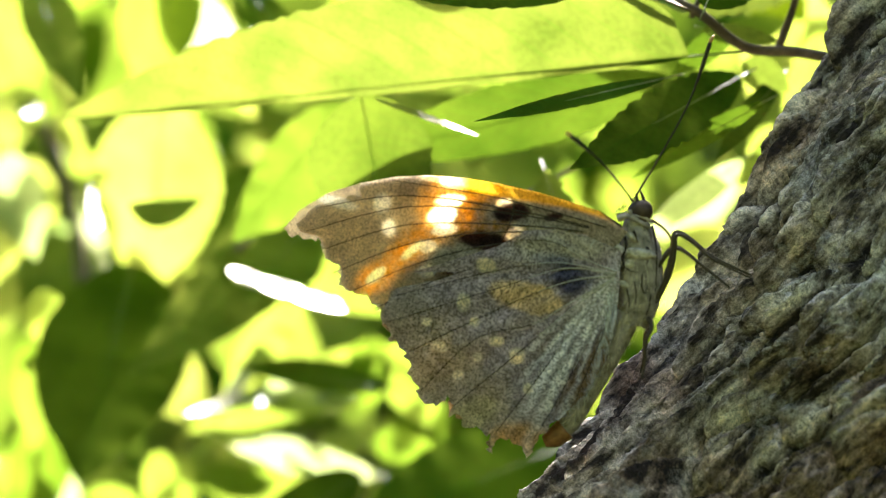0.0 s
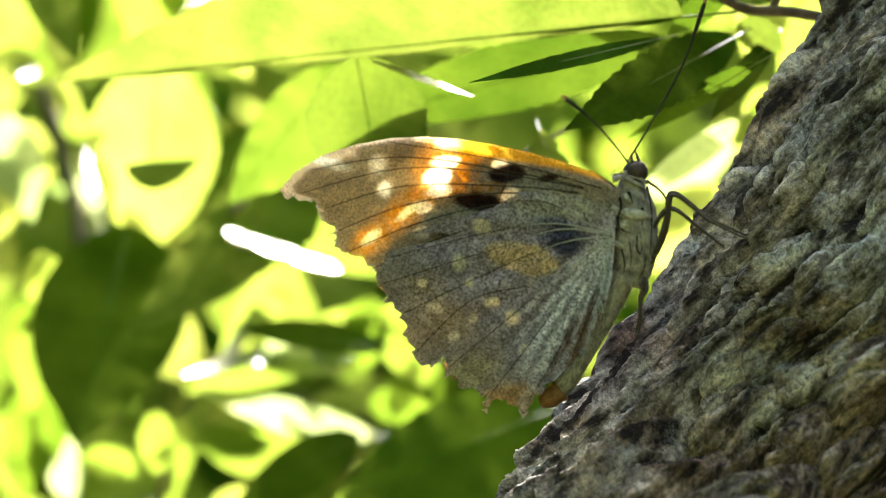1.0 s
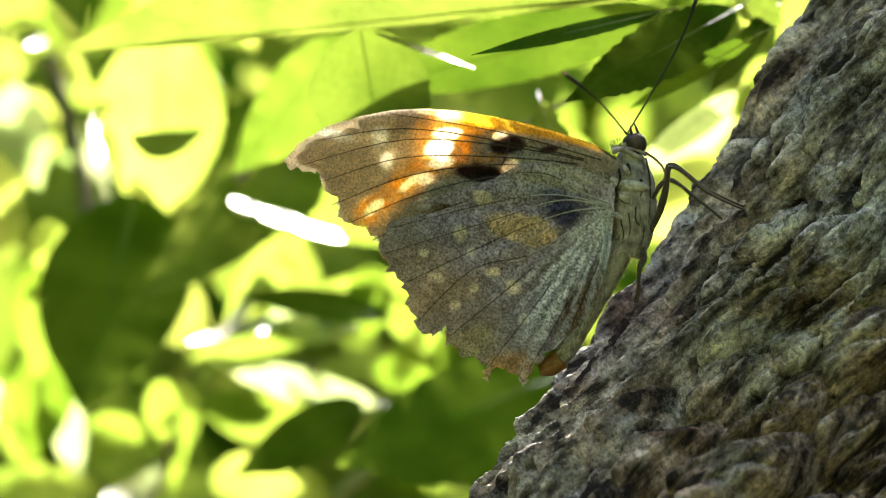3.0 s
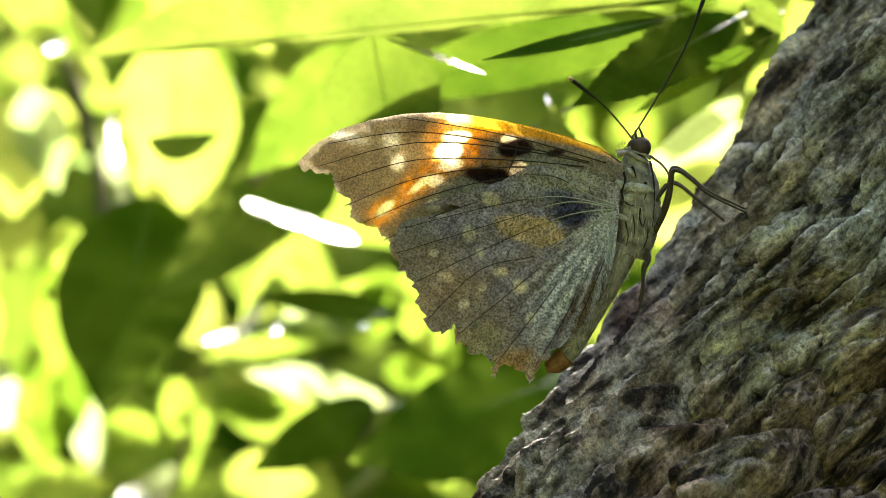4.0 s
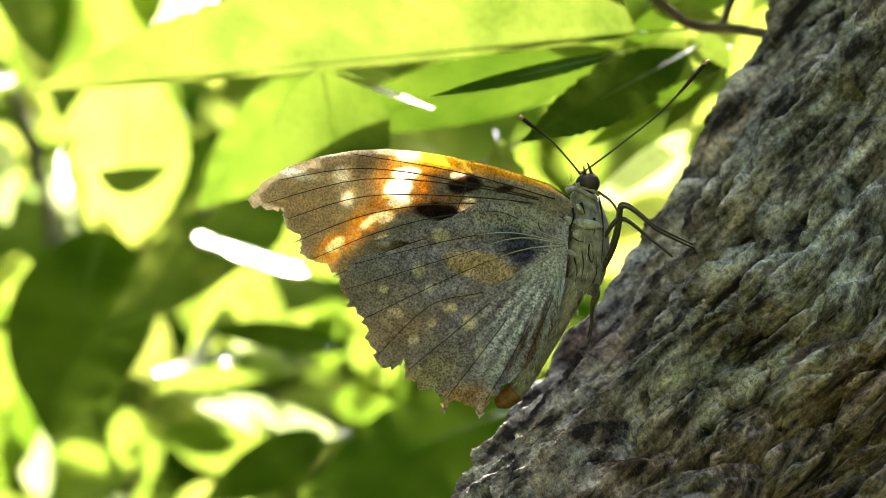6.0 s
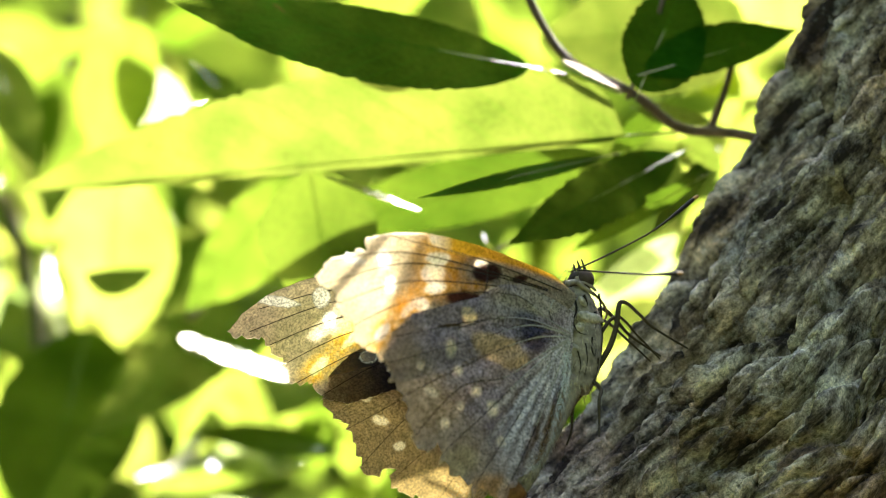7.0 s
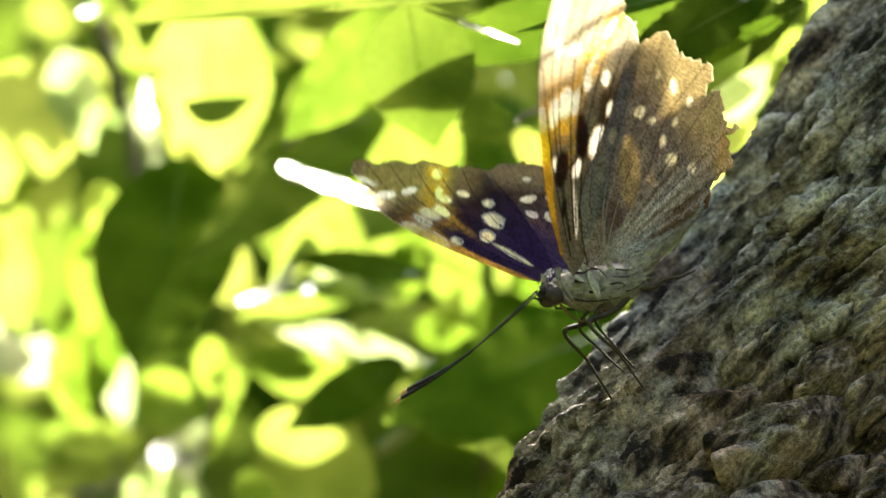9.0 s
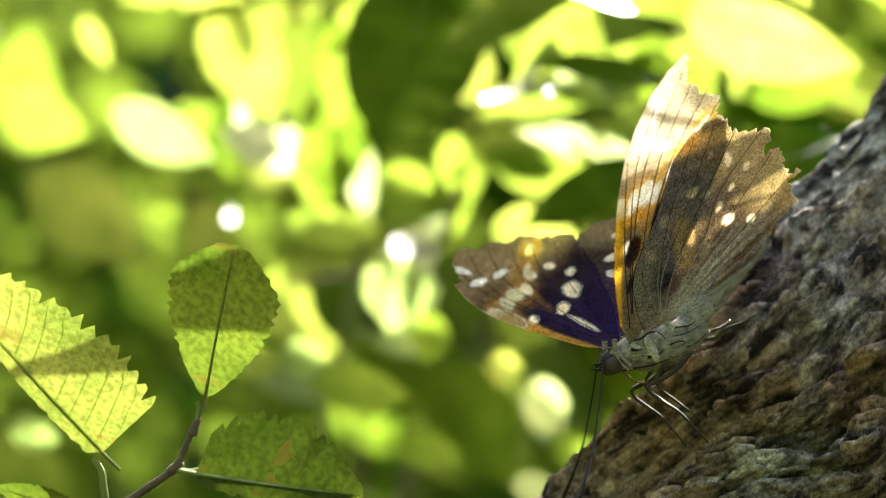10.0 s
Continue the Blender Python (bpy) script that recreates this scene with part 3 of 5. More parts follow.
# slivers turned to mirror the sun, added for white glints on twig and shoot
leaf(near, -12.0, 26.6, 6.4, 20.1, 0.8, 0.8, 640, GLINT, 9, 0.3, mat=LEAF_GLOSSY, stalk=0.0)
leaf(near, 31.3, 46.9, 42.0, 41.5, 0.8, 0.8, 622, GLINT, 7, 0.2, mat=LEAF_GLOSSY, stalk=0.0)
leaf(mid, -44.5, -4.1, -38.2, -6.9, 1.1, 1.1, 748, GLINT, 5, 0.05, mat=LEAF_GLOSSY, stalk=0.0, full=0.5)
leaf(mid, -38.9, -6.2, -30.9, -9.7, 1.2, 1.2, 748, GLINT, 5, 0.05, mat=LEAF_GLOSSY, stalk=0.0, full=0.5)
leaf(mid, -31.9, -9.0, -20.1, -12.8, 1.2, 1.2, 748, GLINT, 5, 0.05, mat=LEAF_GLOSSY, stalk=0.0, full=0.5)
leaf(mid, 72.8, 57.8, 65.6, 32.6, 7.2, 6.0, 767, LIT, 10)
leaf(mid, 80.4, 46.0, 74.4, 23.1, 4.8, 4.8, 771, LIT, 10)
leaf(mid, 54.4, 59.8, 83.1, 49.0, 6.0, 6.0, 762, LIT, 10)
leaf(mid, 65.5, 4.0, 46.0, -14.0, 9.6, 9.6, 811, LIT, 10)
# glossy blade added in place of a gap of bright sky
leaf(mid, -84.4, 21.0, -84.0, 5.0, 3.4, 3.6, 900, GLINT, 5, 0.05, mat=LEAF_GLOSSY, stalk=0.0)
# small mirroring blades, added as white spots of glare
leaf(mid, -137.4, -77.7, -134.5, -81.1, 1.6, 1.6, 949, GLINT, 5, 0.05, mat=LEAF_GLOSSY, stalk=0.0)
leaf(mid, -87.9, -82.2, -75.6, -86.2, 2.4, 2.7, 927, GLINT, 5, 0.05, mat=LEAF_GLOSSY, stalk=0.0)
leaf(mid, -101.3, 35.1, -95.3, 32.4, 2.1, 2.4, 858, GLINT, 5, 0.05, mat=LEAF_GLOSSY, stalk=0.0)
leaf(mid, -30.1, -34.8, -19.3, -33.4, 2.4, 2.1, 857, GLINT, 6, 0.05, mat=LEAF_GLOSSY, stalk=0.0)
leaf(mid, -38.8, -49.1, -26.5, -53.2, 2.5, 2.2, 873, GLINT, 6, 0.05, mat=LEAF_GLOSSY, stalk=0.0)
leaf(mid, 70.8, 46.3, 55.8, 44.5, 2.8, 3.0, 746, LIT, 8)
leaf(mid, 73.0, 39.5, 61.6, 36.6, 5.3, 4.9, 751, LIT, 8)
leaf(mid, 73.2, 25.3, 64.8, 16.9, 4.2, 4.8, 765, LIT, 8)
leaf(mid, -39.2, 50.4, -59.2, 37.5, 4.9, 4.6, 823, GLINT, 9, mat=LEAF_GLOSSY, stalk=0.0)
leaf(mid, 6.0, 5.0, -5.6, 3.9, 5.1, 5.5, 675, SHADE, 5, 0.35)
leaf(mid, 18.9, 14.8, 24.4, -5.8, 4.3, 5.4, 662, SHADE, 6, 0.3)
leaf(mid, 24.7, 11.7, 38.8, -11.2, 5.1, 5.1, 780, LIT, 8, 0.1)
leaf(mid, 6.4, 4.0, 18.2, -10.1, 4.1, 4.1, 720, HALF, 8, 0.1)
leaf(mid, -72.3, -3.0, -78.6, -50.7, 17.8, 16.5, 811, SHADE, 16, 0.03)
leaf(mid, -64.3, 34.7, -70.9, -11.8, 16.6, 15.9, 848, LIT, 12, 0.05)
# half-oval dark blade, added to stand for a crescent of shade
leaf(mid, -66.9, 9.6, -51.6, 11.0, 0.5, 5.8, 774, SHADE, 4, 0.02)
leaf(mid, -20.1, 30.2, -42.8, 1.3, 10.4, 7.0, 740, HALF, 12, 0.04)
leaf(mid, -21.6, 11.3, -65.7, -26.6, 8.7, 10.6, 793, SHADE, 14, 0.06)
leaf(mid, -30.3, 6.5, -41.8, -11.6, 9.6, 7.7, 790, SHADE, 12, 0.05)
leaf(mid, -29.4, 12.1, -8.9, -16.5, 16.4, 15.0, 841, LIT, 12, 0.05)
leaf(mid, -8.8, -13.7, 34.7, -25.8, 8.2, 12.2, 837, LIT, 12, 0.05)
leaf(mid, -91.4, 61.5, -77.8, 32.7, 6.1, 5.5, 784, SHADE, 12)
leaf(mid, -58.8, 68.8, -69.2, 34.5, 9.1, 11.7, 827, LIT, 12)
leaf(mid, -62.9, 62.5, -40.8, 34.6, 5.2, 9.1, 830, LIT, 12, mat=LEAF_GLARE)
leaf(mid, -39.1, 51.0, -26.4, 38.3, 3.3, 2.8, 706, SHADE, 10, 0.1)
leaf(mid, -113.7, 64.8, -97.5, 29.8, 10.8, 8.1, 860, LIT, 12)
leaf(mid, -105.2, 23.5, -99.7, -2.6, 6.9, 8.3, 879, LIT, 12, mat=LEAF_GLARE)
leaf(mid, -14.2, -23.0, -63.2, -44.8, 8.2, 4.6, 870, LIT, 12, 0.06)
leaf(mid, -33.2, -8.0, -54.9, -40.6, 6.0, 5.4, 868, LIT, 12, 0.06)
leaf(mid, -16.7, -28.9, -59.3, -37.7, 2.3, 2.6, 862, GLINT, 12, 0.06, mat=LEAF_GLOSSY, stalk=0.0)
leaf(mid, -16.2, -54.4, -59.1, -42.8, 5.2, 3.5, 870, LIT, 12, 0.05, mat=LEAF_GLARE)
leaf(mid, -11.8, -31.3, -45.8, -25.7, 2.8, 4.3, 803, SHADE, 10, 0.08)
leaf(mid, -35.6, -13.3, -51.7, -37.6, 2.6, 2.6, 860, GLINT, 10, 0.05, mat=LEAF_GLOSSY, stalk=0.0)
leaf(mid, -11.2, -21.2, -3.2, -42.5, 7.3, 7.3, 851, LIT, 10, 0.05)
leaf(mid, 27.3, -43.3, -22.2, -59.6, 13.9, 10.9, 771, SHADE, 14, 0.06)
leaf(mid, -18.1, -51.4, -45.8, -65.3, 6.3, 6.3, 803, SHADE, 14, 0.06)
leaf(mid, -31.1, -54.0, -57.4, -60.9, 4.2, 4.2, 886, LIT, 10)
leaf(mid, -102.2, -22.4, -103.6, -47.8, 6.3, 5.6, 901, LIT, 10)
leaf(mid, -96.7, -40.0, -108.2, -74.5, 8.6, 8.6, 916, LIT, 10)
leaf(mid, -64.1, -50.7, -69.8, -73.3, 5.7, 5.1, 902, LIT, 10)
leaf(mid, -108.9, -5.6, -123.1, -25.5, 8.6, 8.6, 910, HALF, 10)
leaf(mid, -98.4, 17.3, -167.7, -19.7, 18.0, 16.5, 914, LIT, 12)
leaf(mid, -98.5, -112.8, -74.0, -75.0, 9.3, 7.7, 944, LIT, 10, mat=LEAF_GLARE)
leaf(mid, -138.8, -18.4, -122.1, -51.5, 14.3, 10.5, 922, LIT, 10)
leaf(mid, -137.7, -54.0, -113.1, -64.5, 6.1, 6.1, 936, LIT, 10, mat=LEAF_GLARE)
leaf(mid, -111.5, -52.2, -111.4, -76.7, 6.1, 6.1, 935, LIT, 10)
leaf(mid, -100.2, -51.8, -95.6, -77.7, 5.3, 5.8, 930, LIT, 10, mat=LEAF_GLARE)
leaf(mid, -119.7, -80.3, -90.4, -80.0, 6.1, 7.7, 940, LIT, 10)
leaf(mid, -59.4, -77.3, -35.5, -78.6, 8.9, 7.4, 912, LIT, 10)
leaf(mid, -57.2, -61.4, -32.2, -61.2, 5.9, 5.3, 898, LIT, 10)
leaf(mid, -65.7, -56.6, -70.1, -80.7, 3.0, 3.6, 915, LIT, 10)
leaf(mid, -75.3, -94.3, -101.6, -110.1, 7.7, 9.2, 945, LIT, 10, mat=LEAF_GLARE)
leaf(mid, -128.9, 5.8, -145.9, -34.7, 10.8, 12.4, 950, SHADE, 10)
leaf(mid, -141.1, -63.3, -114.7, -79.6, 13.1, 9.8, 1008, HALF, 10)
leaf(mid, -40.5, -75.4, -56.1, -116.6, 18.8, 17.3, 964, HALF, 10)
leaf(mid, -90.3, -86.3, -140.8, -125.7, 20.1, 18.4, 1032, LIT, 10)
leaf(mid, -147.4, -130.9, -124.5, -152.1, 10.9, 10.9, 1091, HALF, 10)
leaf(mid, -116.5, -99.0, -91.9, -125.1, 11.7, 11.7, 1000, LIT, 10)
leaf(mid, -98.3, -96.9, -78.2, -118.7, 8.0, 9.6, 951, LIT, 10, mat=LEAF_GLARE)
leaf(mid, -132.1, -131.7, -90.2, -133.1, 4.9, 4.9, 984, LIT, 10, mat=LEAF_GLARE)
leaf(mid, -58.6, -117.1, -51.9, -123.2, 4.0, 4.0, 945, LIT, 8)
leaf(mid, -47.2, -124.8, -41.7, -140.7, 6.3, 4.8, 947, LIT, 8, mat=LEAF_GLARE)
leaf(mid, -76.8, -121.8, -55.6, -157.5, 14.7, 13.1, 978, HALF, 8)
leaf(mid, -42.0, -136.3, -28.6, -151.9, 6.4, 4.8, 950, LIT, 8)
leaf(mid, -136.1, -47.1, -117.9, -59.3, 8.0, 8.0, 956, LIT, 10, mat=LEAF_GLARE)
leaf(mid, -174.3, -51.0, -144.1, -64.6, 8.1, 9.7, 971, LIT, 10, mat=LEAF_GLARE)
leaf(mid, -211.2, -51.7, -183.9, -60.6, 9.9, 9.9, 990, LIT, 10)
leaf(mid, -182.4, -25.0, -175.5, -39.4, 3.9, 3.9, 966, LIT, 10)
leaf(mid, -224.1, -80.6, -185.4, -109.1, 14.8, 14.8, 1117, HALF, 10)
leaf(mid, -81.9, -81.5, -84.3, -104.3, 10.3, 9.2, 885, LIT, 10, mat=LEAF_GLARE)
leaf(mid, -105.7, -118.4, -76.9, -119.6, 7.7, 6.9, 885, LIT, 10)
leaf(mid, -114.2, -111.3, -99.0, -112.8, 6.9, 6.2, 885, LIT, 10, mat=LEAF_GLARE)
leaf(mid, -42.1, -113.0, -43.6, -129.7, 6.9, 6.2, 885, LIT, 10, mat=LEAF_GLARE)
leaf(mid, -53.2, -106.7, -54.4, -117.3, 5.1, 4.6, 885, LIT, 10)
leaf(mid, -50.3, -142.9, -36.7, -143.9, 5.1, 4.6, 885, LIT, 10, mat=LEAF_GLARE)
leaf(mid, -73.0, -97.0, -74.3, -112.2, 6.0, 5.4, 885, LIT, 10)
leaf(mid, -129.4, -112.2, -111.1, -113.2, 6.0, 5.4, 885, LIT, 10)
leaf(mid, -186.1, -134.6, -172.3, -135.9, 6.0, 5.4, 885, LIT, 10, mat=LEAF_GLARE)
leaf(mid, -81.6, -134.2, -63.4, -135.5, 6.9, 6.2, 885, LIT, 10)
leaf(mid, -63.7, -88.2, -51.6, -89.3, 5.1, 4.6, 885, LIT, 10)
leaf(mid, -124.1, -136.4, -105.8, -137.2, 5.1, 4.6, 885, LIT, 10)
leaf(mid, -96.5, -24.7, -98.0, -48.9, 4.9, 4.4, 856, LIT, 10)
leaf(mid, -66.6, -47.5, -68.2, -64.6, 4.9, 4.4, 856, LIT, 10)
leaf(mid, -46.1, -34.6, -17.6, -36.2, 4.9, 4.4, 856, LIT, 10, mat=LEAF_GLARE)
leaf(mid, -16.6, -20.5, -18.7, -39.0, 6.5, 5.9, 856, LIT, 10)
leaf(mid, -85.9, -59.5, -68.8, -61.1, 4.9, 4.4, 856, LIT, 10)
leaf(mid, -58.9, -54.5, -39.0, -56.1, 4.9, 4.4, 856, LIT, 10)
leaf(mid, -16.9, -46.0, -1.3, -47.6, 4.9, 4.4, 856, LIT, 10)
leaf(mid, -93.5, -9.8, -95.3, -24.0, 5.7, 5.2, 856, LIT, 10)
leaf(mid, 1.6, -48.9, 14.4, -50.4, 4.9, 4.4, 856, LIT, 10)
leaf(front, -102.9, -85.8, -129.9, -52.4, 3.1, 19.3, 524, LIT, 17, 0.17, belly=0.45, full=0.45, mat=LEAF_FRONT)
leaf(front, -85.6, -75.5, -79.1, -47.9, 10.8, 10.6, 524, LIT, 15, 0.12, belly=1.6, full=0.45, mat=LEAF_FRONT)
leaf(front, -85.1, -86.6, -57.8, -90.3, 12.0, 2.7, 524, TURNED, 13, 0.18, belly=0.62, full=0.55, mat=LEAF_FRONT, hole=(0.58, 0.45))
leaf(front, -104.1, -94.4, -120.4, -91.1, 3.1, 3.3, 524, LIT, 12, 0.14, mat=LEAF_FRONT)
leaf(mid, -98.5, 69.3, -107.9, 62.1, 2.8, 2.6, 917, LIT, 10)
leaf(mid, -80.1, -58.3, -73.7, -38.8, 4.9, 4.5, 998, LIT, 10)
leaf(mid, -53.9, 43.7, -48.6, 33.6, 2.7, 2.5, 929, LIT, 10)
leaf(mid, 5.9, -41.1, 12.7, -22.6, 4.7, 4.3, 939, LIT, 10)
leaf(mid, -103.1, -11.4, -105.9, 11.9, 5.6, 5.2, 1082, LIT, 10, mat=LEAF_GLARE)
leaf(mid, -130.8, -7.0, -139.0, 8.1, 4.1, 3.8, 991, LIT, 10)
leaf(mid, -65.3, 74.3, -46.2, 82.7, 5.0, 4.6, 954, LIT, 10)
leaf(mid, -108.4, -63.7, -130.6, -52.9, 5.9, 5.4, 1119, LIT, 10)
leaf(mid, -58.7, 22.9, -71.1, 31.8, 3.7, 3.4, 936, LIT, 10, mat=LEAF_GLARE)
leaf(mid, -102.5, -43.8, -90.7, -47.1, 3.0, 2.7, 1067, LIT, 10)
leaf(mid, -110.6, 5.1, -127.1, 2.1, 4.0, 3.7, 1104, LIT, 10, mat=LEAF_GLARE)
leaf(mid, -112.3, 24.3, -106.8, 6.5, 4.5, 4.1, 984, LIT, 10)
leaf(mid, -97.3, -33.6, -105.9, -51.6, 4.8, 4.4, 1109, LIT, 10)
leaf(mid, -130.8, 83.2, -128.1, 62.6, 5.0, 4.6, 1009, LIT, 10)
leaf(mid, -100.2, 35.6, -93.3, 21.6, 3.7, 3.4, 934, LIT, 10)
leaf(mid, -34.4, -59.5, -13.3, -53.3, 5.3, 4.8, 1087, LIT, 10)
leaf(mid, -142.9, 44.9, -122.7, 49.3, 4.9, 4.5, 997, LIT, 10)
leaf(mid, 8.1, -8.7, 13.7, 3.5, 3.2, 3.0, 918, LIT, 10)
leaf(mid, -69.4, 66.4, -85.4, 51.6, 5.2, 4.8, 947, LIT, 10)
leaf(mid, -141.0, 83.0, -131.2, 65.3, 4.9, 4.5, 974, LIT, 10)
leaf(mid, -91.0, 70.8, -76.1, 72.5, 3.6, 3.3, 924, LIT, 10)
leaf(mid, -128.1, 78.3, -119.1, 62.4, 4.4, 4.0, 938, LIT, 10)
leaf(mid, -137.3, 11.7, -137.2, -11.4, 5.5, 5.1, 984, LIT, 10)
leaf(mid, -61.0, -35.7, -81.2, -48.7, 5.8, 5.3, 1030, LIT, 10)
leaf(mid, -103.1, 24.2, -87.8, 20.6, 3.8, 3.5, 968, LIT, 10)
leaf(mid, -0.0, -42.5, -11.0, -42.6, 2.6, 2.4, 963, LIT, 10)
leaf(mid, -100.0, 54.8, -97.6, 34.4, 4.9, 4.5, 940, LIT, 10)
leaf(mid, -147.5, -64.3, -170.4, -54.3, 6.0, 5.5, 1070, LIT, 10)
leaf(mid, 1.8, -14.5, 6.8, 4.5, 4.7, 4.3, 969, LIT, 10)
leaf(mid, -138.6, 61.2, -122.1, 78.0, 5.6, 5.2, 1058, LIT, 10)
leaf(mid, -202.8, -134.0, -188.4, -83.9, 15.3, 14.3, 1203, LIT, 10)
leaf(mid, -164.4, -132.2, -182.5, -93.5, 12.7, 11.8, 1206, HALF, 10)
leaf(mid, -73.1, -20.7, -22.3, -9.2, 15.6, 14.6, 1061, SHADE, 10)
leaf(mid, -273.3, -189.8, -227.9, -233.4, 18.5, 17.3, 1263, HALF, 10)
leaf(mid, -258.5, -46.9, -292.4, -11.2, 14.6, 13.7, 1189, LIT, 10)
leaf(mid, -74.3, -41.7, -25.1, -40.8, 14.7, 13.8, 1014, HALF, 10)
leaf(mid, -89.4, -28.7, -72.9, 18.0, 14.9, 13.9, 1094, HALF, 10)
leaf(mid, -154.9, -168.8, -137.8, -217.6, 15.2, 14.2, 1176, HALF, 10)
leaf(mid, -83.1, -137.8, -127.1, -147.9, 13.3, 12.4, 1101, HALF, 10)
leaf(mid, -272.1, -129.0, -331.7, -135.8, 17.4, 16.2, 1239, HALF, 10)
leaf(mid, -225.8, -75.4, -222.0, -30.5, 13.3, 12.5, 1104, LIT, 10)
leaf(mid, -95.3, -151.6, -54.3, -173.6, 13.8, 12.9, 1134, LIT, 10)
leaf(mid, -110.7, -65.5, -104.3, -111.4, 13.8, 12.9, 1166, LIT, 10)
leaf(mid, -245.0, -36.0, -286.6, 0.3, 16.4, 15.3, 1155, SHADE, 10)
leaf(mid, -76.0, -57.2, -70.6, -24.5, 10.0, 9.3, 1015, HALF, 10)
leaf(mid, -110.0, 33.8, -90.2, 66.8, 11.5, 10.8, 964, HALF, 10)
leaf(mid, -121.6, -60.5, -105.9, -91.9, 10.6, 9.9, 1024, HALF, 10)
leaf(mid, -82.4, -4.0, -48.2, 19.7, 12.5, 11.7, 910, SHADE, 10)
leaf(mid, -93.5, -4.8, -138.5, -8.7, 13.5, 12.6, 984, SHADE, 10)
leaf(mid, -129.4, 42.9, -108.0, 73.5, 11.2, 10.4, 967, SHADE, 10)
leaf(mid, 14.2, -16.5, -3.3, 18.7, 11.8, 11.0, 899, SHADE, 10)
leaf(mid, 3.5, 7.3, 33.0, 25.8, 10.4, 9.7, 925, SHADE, 10)
leaf(mid, -16.4, -15.6, -47.4, -27.5, 10.0, 9.3, 972, SHADE, 10)
leaf(mid, -82.5, -23.0, -61.4, -46.3, 9.4, 8.8, 951, HALF, 10)
leaf(mid, -11.6, 48.8, 16.2, 68.7, 10.3, 9.6, 880, SHADE, 10)
leaf(mid, -89.6, -17.6, -56.4, -39.7, 12.0, 11.2, 1011, SHADE, 10)
leaf(mid, -113.0, -22.1, -129.8, -54.3, 10.9, 10.1, 968, HALF, 10)
leaf(mid, -149.7, -74.7, -125.8, -30.9, 15.0, 14.0, 1047, HALF, 10)
leaf(mid, 9.3, 51.9, -22.4, 70.3, 11.0, 10.2, 884, HALF, 10)
leaf(mid, 7.5, -37.9, 38.6, -31.6, 9.5, 8.9, 941, LIT, 10)
leaf(mid, -33.2, -35.7, -66.8, -5.0, 13.6, 12.7, 943, HALF, 10)
leaf(mid, 5.8, 16.5, -31.4, 43.1, 13.7, 12.8, 921, SHADE, 10)
leaf(mid, -95.2, 46.8, -115.5, 7.7, 13.2, 12.3, 998, SHADE, 10)
leaf(mid, 1.4, 17.2, -33.9, -8.3, 13.1, 12.2, 907, SHADE, 10)
leaf(mid, -73.1, 76.8, -57.2, 40.8, 11.8, 11.0, 930, HALF, 10)
leaf(mid, -39.9, 21.9, -2.9, 33.8, 11.7, 10.9, 883, SHADE, 10)
leaf(mid, -139.5, -77.8, -88.0, -73.7, 15.5, 14.5, 1032, LIT, 10)
leaf(mid, -92.2, 67.7, -93.9, 32.9, 10.4, 9.7, 971, HALF, 10)
leaf(mid, 0.5, -40.3, 20.5, -67.4, 10.1, 9.4, 932, HALF, 10)
leaf(mid, 8.3, 49.9, 18.0, 87.7, 11.7, 10.9, 863, SHADE, 10)
# leaves added above the butterfly, mostly out of view, to shape the sunbeam on it
leaf(near, 18, 103, 20, 81, 18, 16, 700, LIT, 14, mat=LEAF_BROAD, full=0.45)
leaf(near, 73, 60, 30, 56, 14, 11, 705, HALF, 14, mat=LEAF_BROAD, full=0.5)
leaf(near, 66, 122, 63, 95, 12, 12, 708, LIT, 14, mat=LEAF_BROAD, full=0.45)
leaf(near, 84, 100, 81, 70, 24, 23, 700, LIT, 14, mat=LEAF_BROAD, full=0.45)
leaf(near, 110, 92, 96, 66, 20, 18, 720, LIT, 14, mat=LEAF_BROAD, full=0.5)


